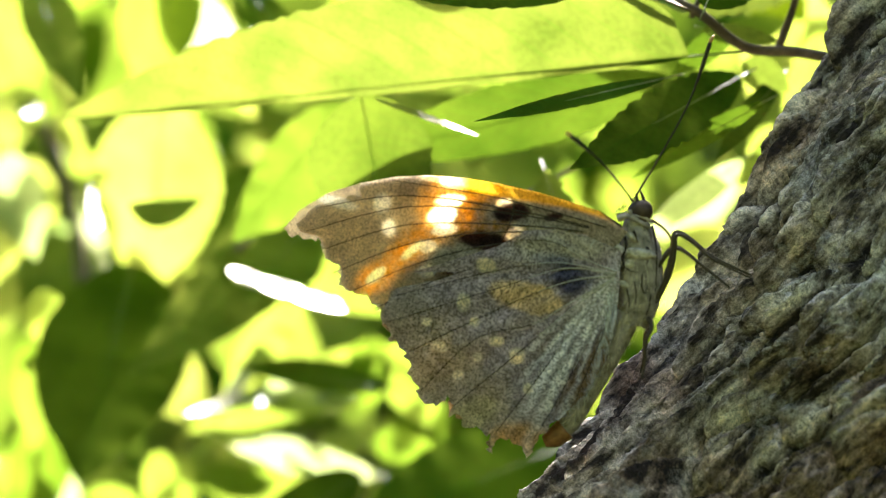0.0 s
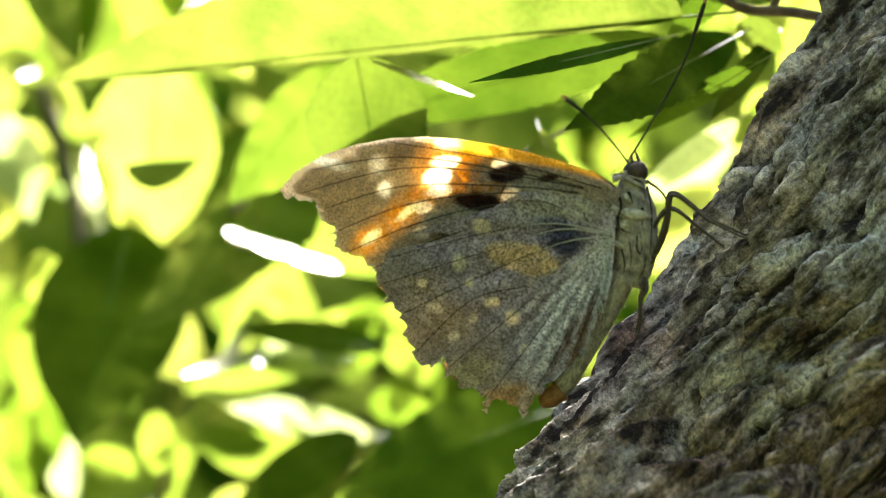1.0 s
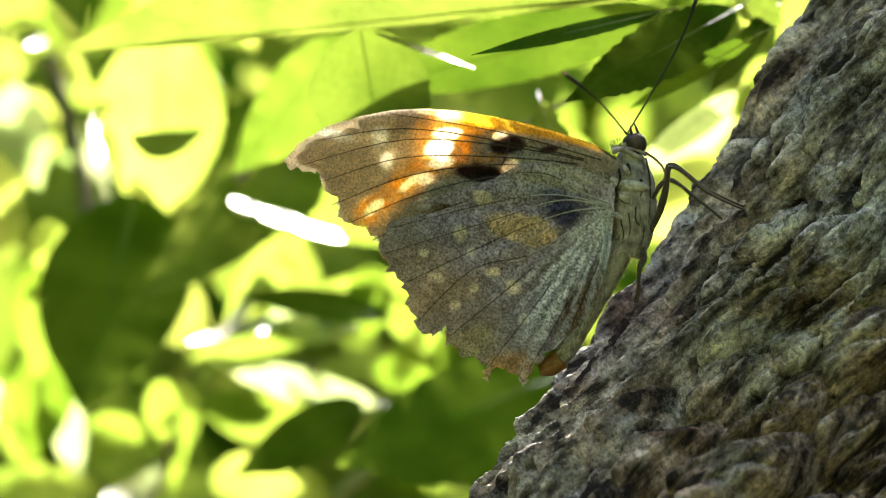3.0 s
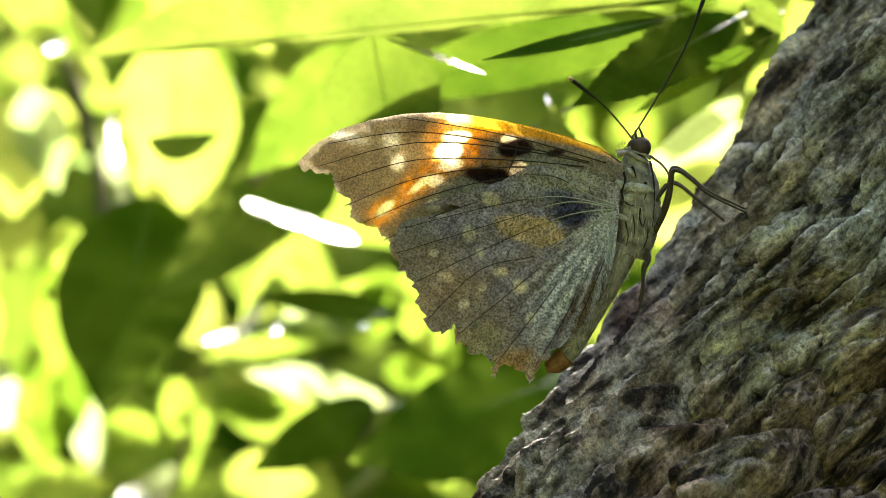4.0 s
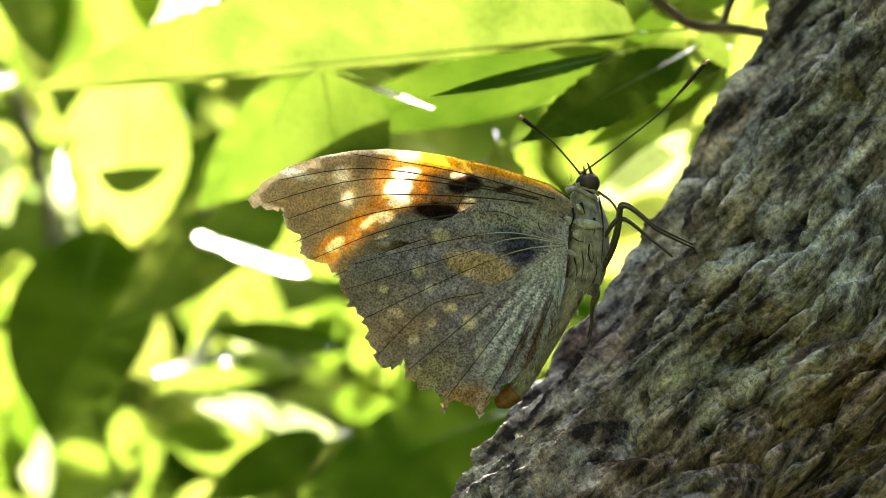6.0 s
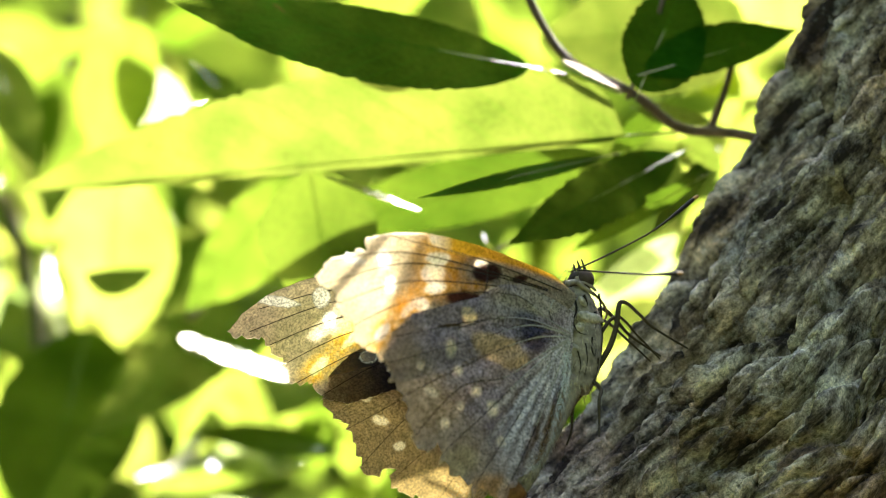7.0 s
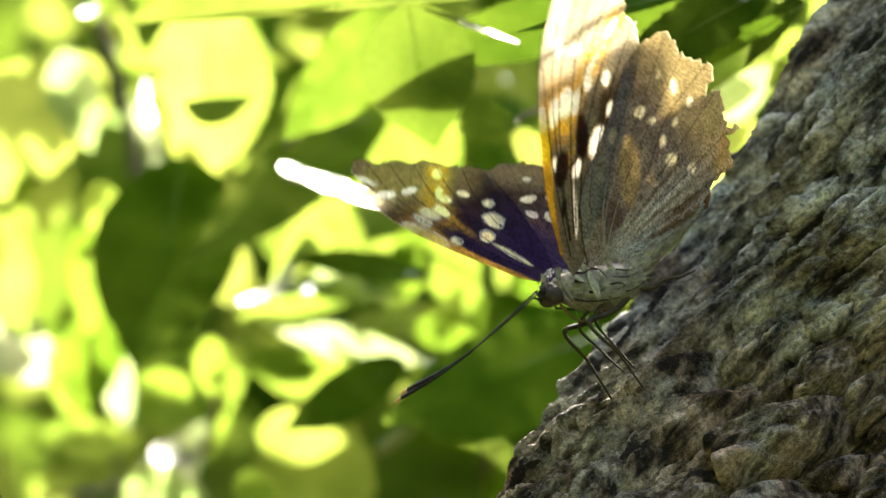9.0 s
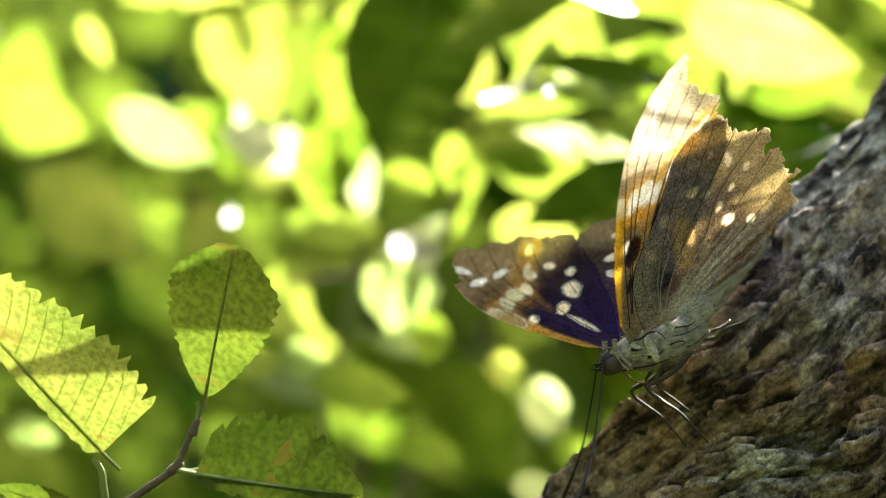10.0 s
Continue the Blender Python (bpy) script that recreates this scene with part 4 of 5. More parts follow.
# ---- thicket behind ----
def thicket():
    """Leaves of the bush farther back, each hanging from its shoots."""
    rng = random.Random(11)
    shapes = [blade_mesh("leaf", 0.062, 0.017 + 0.003 * k, 0.017 + 0.002 * k, 14, 0.06, 0.15, 0.05, 90 + k, rows=20, cols=4)
              for k in range(5)]
    for b in range(13):
        x0 = rng.uniform(-190, 190)
        y0 = rng.uniform(1150, 1900)
        bush = empty("bush_shoot", at(x0, y0, -1500), "slender green shoot of a sunlit bush with toothed leaves", "shrub",
                     "shoots of the bush behind")
        pts = [(x0, y0, -1500), (x0, y0, -700), (x0, y0, -260)]
        for k in range(5):
            pts.append((pts[-1][0] + rng.uniform(-35, 35), pts[-1][1] + rng.uniform(-30, 30), pts[-1][2] + 85))
        stem(bush, "stem", pts, 3.0, 1.0)
        line = curve_points([at(*p) for p in pts], 6)
        for k in range(22):
            p = line[rng.randrange(13, len(line))]
            if p.z - EYE_HEIGHT + 0.15 > 0.85 * (p.y - 0.92):
                continue
            face = (LIT if rng.random() < 0.62 else SHADE).copy()
            face = (face + Vector((rng.uniform(-.25, .25), rng.uniform(-.2, .2), rng.uniform(-.25, .25)))).normalized()
            hang = Vector((rng.uniform(-1, 1), rng.uniform(-.5, .5), rng.uniform(-.9, .5)))
            ex = (hang - face * hang.dot(face)).normalized()
            ey = face.cross(ex)
            s = rng.uniform(0.8, 1.35)
            m = Matrix.Identity(4)
            for i in range(3):
                m[i][0], m[i][1], m[i][2], m[i][3] = ex[i], ey[i], face[i], p[i]
            ob = new("leaf", rng.choice(shapes))
            ob.parent = bush
            ob.matrix_basis = bush.matrix_basis.inverted() @ m @ Matrix.Diagonal((s, s, s, 1))


def far_wood():
    """Foliage of the wood's edge, too far off to count."""
    rng = np.random.default_rng(5)
    verts, faces = [], []
    n = 9000
    for i in range(n):
        d = rng.uniform(3.2, 7.0)
        x, z = rng.uniform(-0.34, 0.24) * d, EYE_HEIGHT + rng.uniform(-0.26, 0.17) * d
        if noise.noise(Vector((x * 2.2 / d * 5, z * 2.2 / d * 5, 0))) > 0.34:
            continue
        c = Vector((x, d, max(0.05, z)))
        a = Vector(rng.normal(size=3)).normalized()
        b = a.cross(Vector(rng.normal(size=3))).normalized()
        s = rng.uniform(0.05, 0.11)
        k = len(verts)
        for q, w in ((0, 0), (0.3, 0.3), (0.7, 0.26), (1, 0), (0.7, -0.26), (0.3, -0.3)):
            verts.append(c + a * (q * s) + b * (w * s))
        faces.append(tuple(range(k, k + 6)))
    me = bpy.data.meshes.new("far_foliage")
    me.from_pydata([tuple(v) for v in verts], [], faces)
    me.materials.append(LEAF)
    me.uv_layers.new(name="blade")
    ob = new("far_foliage", me)
    tagged(ob, "blurred green foliage of the wood's edge", "foliage", kind="stuff")


thicket()
far_wood()
leaf(mid, 67.0, 15.0, 47.0, 2.0, 5.0, 4.0, 826, LIT, 10, mat=LEAF_GLARE)


# ---- butterfly ----
# Plan of the folded butterfly seen from its side: p runs away from the body, q upwards, in units of 0.0885 mm.
UNIT = 0.0885 * MM
TURN = (0.2496, 0.9684)


def plan(p, q):
    """Body axes (forward, out of the back) of a place in the plan, metres."""
    return (-p * TURN[0] + q * TURN[1]) * UNIT, (p * TURN[1] + q * TURN[0]) * UNIT


def spot(p, q, cp, cq, rp, rq, deg=0.0, soft=0.35):
    """1 inside an oval mark, 0 outside."""
    a = math.radians(deg)
    dx, dy = p - cp, q - cq
    u = (dx * math.cos(a) + dy * math.sin(a)) / rp
    v = (-dx * math.sin(a) + dy * math.cos(a)) / rq
    d = np.sqrt(u * u + v * v) + 0.35 * (fbm(p / 9, q / 9, 77, 3) - 0.5)
    return np.clip((1 - d) / soft + 0.5, 0, 1)


def paint(col, mask, rgb):
    return col * (1 - mask[:, None]) + np.array(rgb) * mask[:, None]


# pale marks that go through the forewing: centre, half sizes, tilt
FORE_BAND = [(264, 121, 58, 13, 9), (303, 96, 28, 11, -4), (318, 69, 26, 17, -6), (314, 43, 24, 9, -10), (436, -38, 22, 9, -40), (372, 6, 26, 7, -40)]
# the last one paints in the sunlit white at the wing tip
FORE_MARKS = [(424, 90, 15, 18, 0), (412, 46, 12, 16, 0), (505, 92, 40, 9, 14)]
FORE_INNER_MARKS = [(112, 36, 50, 5, 5), (190, 34, 20, 13, -30), (232, -14, 30, 17, -20), (208, 92, 14, 9, -10), (345, 14, 17, 12, 0), (345, -30, 15, 11, 0), (286, -44, 15, 10, -20)]
HIND_MARKS = [(240, -20, 17, 14, 20), (280, -84, 12, 16, 0), (262, -120, 9, 8, 0), (222, -154, 12, 9, 0), (186, -180, 13, 15, 0),
              (256, -182, 8, 8, 0), (322, -164, 15, 8, 20), (166, -238, 9, 10, 0), (290, -214, 10, 8, 0), (346, -120, 9, 7, 0)]
HALO = ((298, 84, 56, 54, -30), (366, 18, 80, 27, -40), (434, -38, 48, 25, -42), (250, 46, 52, 10, -12))


def mottle(p, q, size, seed):
    return np.clip(0.5 + 1.6 * (fbm(p / size, q / size, seed, 4) - 0.47), 0, 1)


def fore_colors(p, q, upper):
    """Scales, colour of the light let through and, above, how thin the scales are."""
    n = len(p)
    grain = fbm(p / 5, q / 5, 61, 4)[:, None]
    coarse = mottle(p, q, 5, 91)
    rim = np.clip((q - (102 - 0.00046 * (p - 330) ** 2)) / 7, 0, 1)
    halo = np.zeros(n)
    for m in HALO:
        halo = np.maximum(halo, spot(p, q, *m, 0.7) * (0.15 + 1.0 * coarse))
    halo = np.clip(halo, 0, 1)
    if upper:
        outer = np.clip((p - 300) / 110, 0, 1)
        face = np.tile(np.array((0.012, 0.008, 0.007)), (n, 1))
        face = paint(face, np.clip(1.35 - p / 260, 0, 1) * np.clip((112 - q + p * 0.1) / 40, 0, 1) * 0.95, (0.013, 0.008, 0.026))
        face = paint(face, outer * 0.5, (0.05, 0.042, 0.025))
        back = np.tile(np.array((0.95, 0.88, 0.72)), (n, 1))
        clear = 0.05 + outer * (0.24 + 0.18 * coarse)
        clear = clear + (0.84 - clear) * halo * np.clip((p - 200) / 120, 0.3, 1)
        face = paint(face, rim * 0.9 * np.clip((300 - p) / 60, 0, 1), (0.42, 0.2, 0.03))
        clear = np.maximum(clear, 0.35 * rim * np.clip((330 - p) / 60, 0, 1))
        for m in FORE_BAND + FORE_MARKS + FORE_INNER_MARKS:
            k = spot(p, q, *m, 0.22)
            face = paint(face, k, (0.74, 0.71, 0.58))
            back = paint(back, k, (1.0, 0.97, 0.86))
            clear = np.maximum(clear, (0.5 if m in FORE_MARKS else 0.9) * k)
        return face, back, clear
    face = np.array((0.66, 0.6, 0.47)) * (0.55 + 0.9 * grain) * np.ones((n, 1))
    face = paint(face, np.clip((p - 300) / 90, 0, 1) * 0.85, (0.4, 0.33, 0.23))
    face = paint(face, spot(p, q, 378, 98, 46, 42, 0, 0.8) * 0.75, (0.2, 0.13, 0.065))
    face = paint(face, spot(p, q, 60, 40, 110, 40, 15, 0.9) * 0.7, (0.58, 0.53, 0.39))
    back = np.array((0.4, 0.28, 0.13)) * (0.7 + 0.6 * grain) * np.ones((n, 1))
    back = paint(back, np.clip((p - 300) / 110, 0, 1) * 0.85, (0.95, 0.87, 0.62))
    back = paint(back, halo * 0.97, (1.0, 0.56, 0.045))
    thin = 0.06 + 0.12 * np.clip((p - 300) / 110, 0, 1)
    thin = thin + (0.5 - thin) * halo
    face = paint(face, halo * 0.8, (0.3, 0.13, 0.015))
    for m in FORE_BAND + FORE_MARKS:
        k = spot(p, q, *m, 0.25)
        face = paint(face, k * (0.9 if m in FORE_BAND else 0.2), (0.8, 0.72, 0.45))
        back = paint(back, k, (1.0, 0.97, 0.86))
        thin = np.maximum(thin, (0.55 if m in FORE_BAND else 0.14) * k)
    # the dark field that the hindwing covers at rest
    k = np.clip((18 - 0.1 * p - q) / 8, 0, 1) * np.clip((350 - p) / 40, 0, 1)
    face = paint(face, k * 0.95, (0.05, 0.032, 0.022))
    back = paint(back, k * 0.7, (0.3, 0.19, 0.08))
    for m in FORE_INNER_MARKS:
        k = spot(p, q, *m, 0.3)
        face = paint(face, k * np.clip((30 - 0.1 * p - q) / 8, 0, 1), (0.72, 0.67, 0.5))
        back = paint(back, k, (1.0, 0.95, 0.78))
    for m in ((195, 74, 34, 16, -6), (246, 24, 46, 16, 6), (120, 66, 17, 7, -10)):
        k = spot(p, q, *m, 0.3)
        face = paint(face, k, (0.024, 0.015, 0.018))
        back = paint(back, k, (0.10, 0.045, 0.03))
    face = paint(face, spot(p, q, 196, 32, 15, 15, 0) * 0.85, (0.46, 0.16, 0.03))
    k = rim * np.clip((330 - p) / 60, 0, 1)
    face = paint(face, k, (0.26, 0.15, 0.025))
    back = paint(back, k, (0.5, 0.31, 0.02))
    return face, back, np.maximum(thin, 0.07 * k)


def hind_colors(p, q, upper):
    n = len(p)
    grain = fbm(p / 4, q / 4, 63, 4)[:, None]
    coarse = mottle(p, q, 14, 17)
    edge = np.clip((p * 0.75 - q * 0.66 - 285) / 50, 0, 1)
    if upper:
        face = np.tile(np.array((0.022, 0.015, 0.013)), (n, 1))
        face = paint(face, np.clip(1.2 - p / 230, 0, 1) * 0.9, (0.018, 0.011, 0.05))
        face = paint(face, edge * 0.6, (0.15, 0.125, 0.06))
        face = paint(face, np.clip((-q - 150 - p * 0.6) / 60, 0, 1) * 0.8, (0.2, 0.17, 0.13))
        back = np.tile(np.array((0.92, 0.82, 0.6)), (n, 1))
        clear = 0.09 + 0.11 * coarse + 0.22 * edge
        for m in HIND_MARKS + [(186, -88, 30, 13, 10), (150, -140, 22, 9, 30), (226, -60, 14, 10, 0)]:
            k = spot(p, q, *m, 0.22)
            face = paint(face, k, (0.66, 0.61, 0.44))
            back = paint(back, k, (1.0, 0.94, 0.76))
            clear = np.maximum(clear, 0.6 * k)
        return face, back, clear
    face = np.array((0.43, 0.36, 0.385)) * (0.2 + 1.5 * grain) * np.ones((n, 1))
    face = paint(face, np.clip((coarse - 0.5) * 1.4, 0, 1) * 0.6, (0.2, 0.185, 0.19))
    back = np.array((0.28, 0.2, 0.09)) * (0.6 + 0.8 * grain) * np.ones((n, 1))
    back = paint(back, edge * 0.7, (0.55, 0.46, 0.22))
    face = paint(face, edge * 0.45, (0.3, 0.26, 0.15))
    face = paint(face, spot(p, q, 100, 15, 95, 30, -8, 0.7) * 0.8, (0.50, 0.46, 0.35))
    face = paint(face, spot(p, q, 100, -28, 62, 24, 14, 0.8) * (0.35 + 0.65 * coarse), (0.07, 0.085, 0.15))
    face = paint(face, spot(p, q, 168, -76, 66, 26, 14, 0.2) * 0.95, (0.72, 0.5, 0.27))
    face = paint(face, spot(p, q, 92, -46, 30, 24, 40, 0.5) * 0.95, (0.04, 0.045, 0.1))
    face = paint(face, spot(p, q, 24, -138, 52, 16, -70, 0.7) * 0.9, (0.06, 0.075, 0.14))
    face = paint(face, spot(p, q, 78, -136, 130, 25, -58, 0.8) * (0.45 + 0.55 * coarse), (1.0, 0.98, 0.96))
    for m in HIND_MARKS:
        k = spot(p, q, *m, 0.3)
        face = paint(face, k * 0.7, (0.58, 0.53, 0.36))
        back = paint(back, k, (0.85, 0.78, 0.55))
    face = paint(face, spot(p, q, 182, -325, 46, 26, 0, 0.6) * 0.9, (0.55, 0.28, 0.08))
    face = paint(face, spot(p, q, 262, -282, 40, 26, -20, 0.6) * 0.8, (0.46, 0.42, 0.24))
    # pale streaks on slate blue towards the inner margin
    zone = np.clip((-q - 40 - 0.55 * p) / 40, 0, 1) * np.clip((210 - p) / 110, 0, 1)
    ray = np.abs(np.sin(np.arctan2(-q - 20, p + 1e-6) * 27 + 1.4 * coarse)) ** 3
    face = paint(face, zone * (1 - ray) * (0.4 + 0.5 * coarse), (0.1, 0.1, 0.15))
    face = paint(face, zone * ray * 0.85, (1.0, 0.97, 0.95))
    face = paint(face, spot(p, q, 62, -212, 84, 24, -58, 0.6) * (0.5 + 0.5 * (1 - ray)), (0.13, 0.075, 0.045))
    return face, back, np.full(n, 0.04)


def ragged(outline, seed, size):
    """The outline with a worn, scalloped margin."""
    rng = random.Random(seed)
    res = []
    for (a, b, rough), (c, d, _) in zip(outline, outline[1:] + outline[:1]):
        n = max(1, int(math.hypot(c - a, d - b) / 7))
        for k in range(n):
            t = k / n
            w = size * rough
            res.append((a + (c - a) * t + rng.uniform(-w, w), b + (d - b) * t + rng.uniform(-w, w)))
    return res


def wing(name, outline, painter, hinge, side, butterfly, veins, seed, label, under):
    """A wing as a part: two scaled sheets with a veined membrane; its origin is its hinge, side is -1 for the right wing."""
    from mathutils.geometry import delaunay_2d_cdt
    ring = ragged(outline, seed, 7.0)
    lo = (min(a for a, b in ring), min(b for a, b in ring))
    hi = (max(a for a, b in ring), max(b for a, b in ring))
    pts = [Vector(r) for r in ring]
    rng = random.Random(seed + 5)
    step = 3.2
    y = lo[1]
    while y < hi[1]:
        x = lo[0]
        while x < hi[0]:
            pts.append(Vector((x + rng.uniform(-1.2, 1.2), y + rng.uniform(-1.2, 1.2))))
            x += step
        y += step
    n = len(ring)
    co, _, tris, _, _, _ = delaunay_2d_cdt(pts, [(i, (i + 1) % n) for i in range(n)], [], 1, 1e-4)
    p = np.array([c.x for c in co])
    q = np.array([c.y for c in co])
    xs, zs = plan(p, q)
    hx, hz = plan(*hinge)
    ang = np.arctan2(q - hinge[1], p - hinge[0])
    reach = np.hypot(p - hinge[0], q - hinge[1]) / 400
    wave = 0.28 * MM * np.sin(ang * 24) * np.clip(reach * 2, 0, 1) + 2.2 * MM * reach ** 2 * 0.6
    verts, faces, index = [], [], []
    cols = []
    for layer, upper in enumerate((False, True)):
        off = (0.09 * MM if not upper else -0.09 * MM) * side
        ys = off - wave * side * -1 * 0.6
        base = len(verts)
        verts += list(zip(xs - hx, ys, zs - hz))
        for t in tris:
            faces.append(tuple(base + k for k in (t if (side < 0) == upper else t[::-1])))
            index.append(layer)
        cols.append(painter(p, q, upper))
    me = bpy.data.meshes.new(name)
    me.from_pydata([tuple(map(float, v)) for v in verts], [], faces)
    me.materials.append(under)
    me.materials.append(WING_UPPER)
    me.polygons.foreach_set("material_index", index)
    me.polygons.foreach_set("use_smooth", [True] * len(faces))
    for key, k in (("scales", 0), ("membrane", 1)):
        att = me.color_attributes.new(key, "FLOAT_COLOR", "POINT")
        data = np.concatenate([np.concatenate([np.clip(c[k], 0, 1), c[2][:, None]], 1) for c in cols])
        att.data.foreach_set("color", data.ravel())
    me.update()
    ob = new(name, me)
    ob.parent = butterfly
    tagged(ob, label)
    if name == "hindwing":
        # long pale hairs along the inner margin, beside the abdomen
        hv, hf = [], []
        line = [(6, -60), (14, -110), (30, -170), (56, -225), (92, -272)]
        for _ in range(420):
            i = rng.randrange(len(line) - 1)
            t = rng.random()
            a, b = (u + (w - u) * t for u, w in zip(line[i], line[i + 1]))
            a += rng.uniform(0, 22)
            x0, z0 = plan(a, b)
            x1, z1 = plan(a - rng.uniform(2, 18) + 10, b - rng.uniform(10, 34))
            y0 = side * 0.16 * MM
            y1 = y0 + side * rng.uniform(0.0, 0.8) * MM
            k = len(hv)
            hv += [(x0 - hx - 0.05 * MM, y0, z0 - hz), (x0 - hx + 0.05 * MM, y0, z0 - hz), (x1 - hx, y1, z1 - hz)]
            hf.append((k, k + 1, k + 2))
        obj_from("fringe", hv, hf, [PALE], ob, "pale hair fringe", smooth=False)
    # veins stand a little proud of the underside
    for line in veins:
        path = curve_points([(*t, 0) for t in line], 5)
        pl = []
        for c in path:
            x, z = plan(c.x, c.y)
            a = math.atan2(c.y - hinge[1], c.x - hinge[0])
            r = math.hypot(c.x - hinge[0], c.y - hinge[1]) / 400
            w = 0.28 * MM * math.sin(a * 24) * min(1, r * 2) + 2.2 * MM * r * r * 0.6
            pl.append((x - hx, w * side * 0.6 + 0.10 * MM * side, z - hz))
        thick = 0.1 if name == "hindwing" else 0.115
        cut = len(pl) // 2 if name == "hindwing" else 0
        pl = pl if cut else pl[len(pl) // 6:]
        if cut:
            tv, tf = tube(pl[:cut + 1], [0.13 * MM * (1 - 0.5 * i / cut) for i in range(cut + 1)], 5)
            obj_from("vein", tv, tf, [VEIN_PALE], ob, "pale raised wing vein")
        tv, tf = tube(pl[cut:], [thick * MM * (1 - 0.5 * i / len(pl)) for i in range(cut, len(pl))], 5)
        obj_from("vein", tv, tf, [VEIN], ob)
    return ob


# outlines: plan places and how worn the margin is there
FORE_COSTA = [(-10, 40, 0), (40, 74, 0), (100, 94, 0), (160, 111, 0), (220, 124, 0), (280, 134, 0), (340, 139, 0), (400, 137, 0.1)]
FORE_INNER = [(530, 20, 1), (520, -12, 0.8), (500, -28, 1), (498, -58, 1), (474, -68, 1), (450, -72, 1), (428, -104, 0.6), (390, -118, 0.3),
              (250, -84, 0), (100, -30, 0), (5, 20, 0)]
FORE_RIGHT = FORE_COSTA + [(464, 125, 0.3), (462, 106, 0.8), (500, 100, 0.6), (546, 82, 0.6), (576, 52, 1), (568, 38, 1), (532, 22, 1)] + FORE_INNER
FORE_LEFT = FORE_COSTA + [(464, 125, 0.1), (520, 108, 0.1), (570, 78, 0.2), (602, 44, 0.4), (590, 34, 1), (556, 26, 1)] + FORE_INNER
HIND = [(2, 8, 0), (50, 28, 0), (115, 46, 0), (170, 42, 0), (220, 14, 0), (300, -10, 0), (365, -30, 0.2), (410, -70, 0.4), (428, -112, 1),
        (408, -152, 1), (386, -172, 1), (372, -214, 1), (356, -262, 1), (338, -268, 1), (302, -254, 1), (304, -284, 1), (252, -314, 1),
        (232, -322, 1), (239, -348, 0.5), (232, -352, 0.5), (216, -322, 1), (176, -345, 1), (166, -358, 0.6), (158, -352, 0.6), (150, -322, 0.6),
        (112, -292, 0.2), (66, -248, 0), (30, -190, 0), (10, -120, 0), (4, -50, 0)]
FORE_VEINS = [[(0, 40), (200, 96), (400, 130)], [(0, 36), (180, 76), (380, 104), (540, 82)], [(0, 34), (180, 70), (380, 84), (560, 40)],
              [(10, 34), (190, 52), (380, 52), (524, 10)], [(20, 30), (200, 40), (370, 20), (512, -34)], [(30, 28), (220, 18), (360, -16), (480, -66)],
              [(30, 22), (220, -14), (340, -50), (440, -98)], [(190, 92), (196, 60), (210, 26)]]
HIND_VEINS = [[(8, -30), (60, -10), (120, 22), (180, 26)], [(10, -34), (110, -14), (220, -28), (402, -74)], [(12, -36), (100, -24), (220, -60), (414, -120)],
              [(12, -38), (90, -46), (200, -88), (384, -176)], [(14, -40), (100, -90), (160, -124), (260, -150), (362, -248)],
              [(14, -42), (90, -96), (190, -180), (300, -270)], [(14, -42), (70, -110), (150, -220), (228, -322)], [(12, -44), (50, -130), (110, -250), (158, -330)],
              [(10, -46), (30, -130), (80, -250)], [(48, 26), (58, 6), (52, -14)]]
HINGE_FORE, HINGE_HIND = (-10, 36), (2, -22)
HINGE_SIDE = 2.7          # mm from the middle


def lathe(points, sides=18, flat=1.0, wobble=0.0, seed=0):
    """Round body through (plan p, plan q, radius mm) stations."""
    rng = random.Random(seed)
    line = []
    for i in range(len(points) - 1):
        for k in range(5):
            t = k / 5
            line.append(tuple(a + (b - a) * t for a, b in zip(points[i], points[i + 1])))
    line.append(points[-1])
    cen = []
    for p, q, r in line:
        x, z = plan(p, q)
        cen.append((x, 0.0, z))
    # rounded stations
    rs = [r for _, _, r in line]
    rs = [(rs[max(i - 1, 0)] + rs[i] * 2 + rs[min(i + 1, len(rs) - 1)]) / 4 * MM for i in range(len(rs))]
    v, f = tube(cen, rs, sides)
    v = [Vector((a.x, a.y * flat, a.z)) + Vector((rng.uniform(-1, 1), rng.uniform(-1, 1), rng.uniform(-1, 1))) * wobble * MM for a in v]
    return v, f


def oval(center, size, rings=10, sides=16):
    verts, faces = [], []
    for i in range(rings + 1):
        a = math.pi * i / rings
        for k in range(sides):
            b = 2 * math.pi * k / sides
            verts.append(Vector((center[0] + size[0] * math.sin(a) * math.cos(b), center[1] + size[1] * math.sin(a) * math.sin(b),
                                 center[2] + size[2] * math.cos(a))))
    for i in range(rings):
        for k in range(sides):
            j = (k + 1) % sides
            faces.append((i * sides + k, (i + 1) * sides + k, (i + 1) * sides + j, i * sides + j))
    return verts, faces


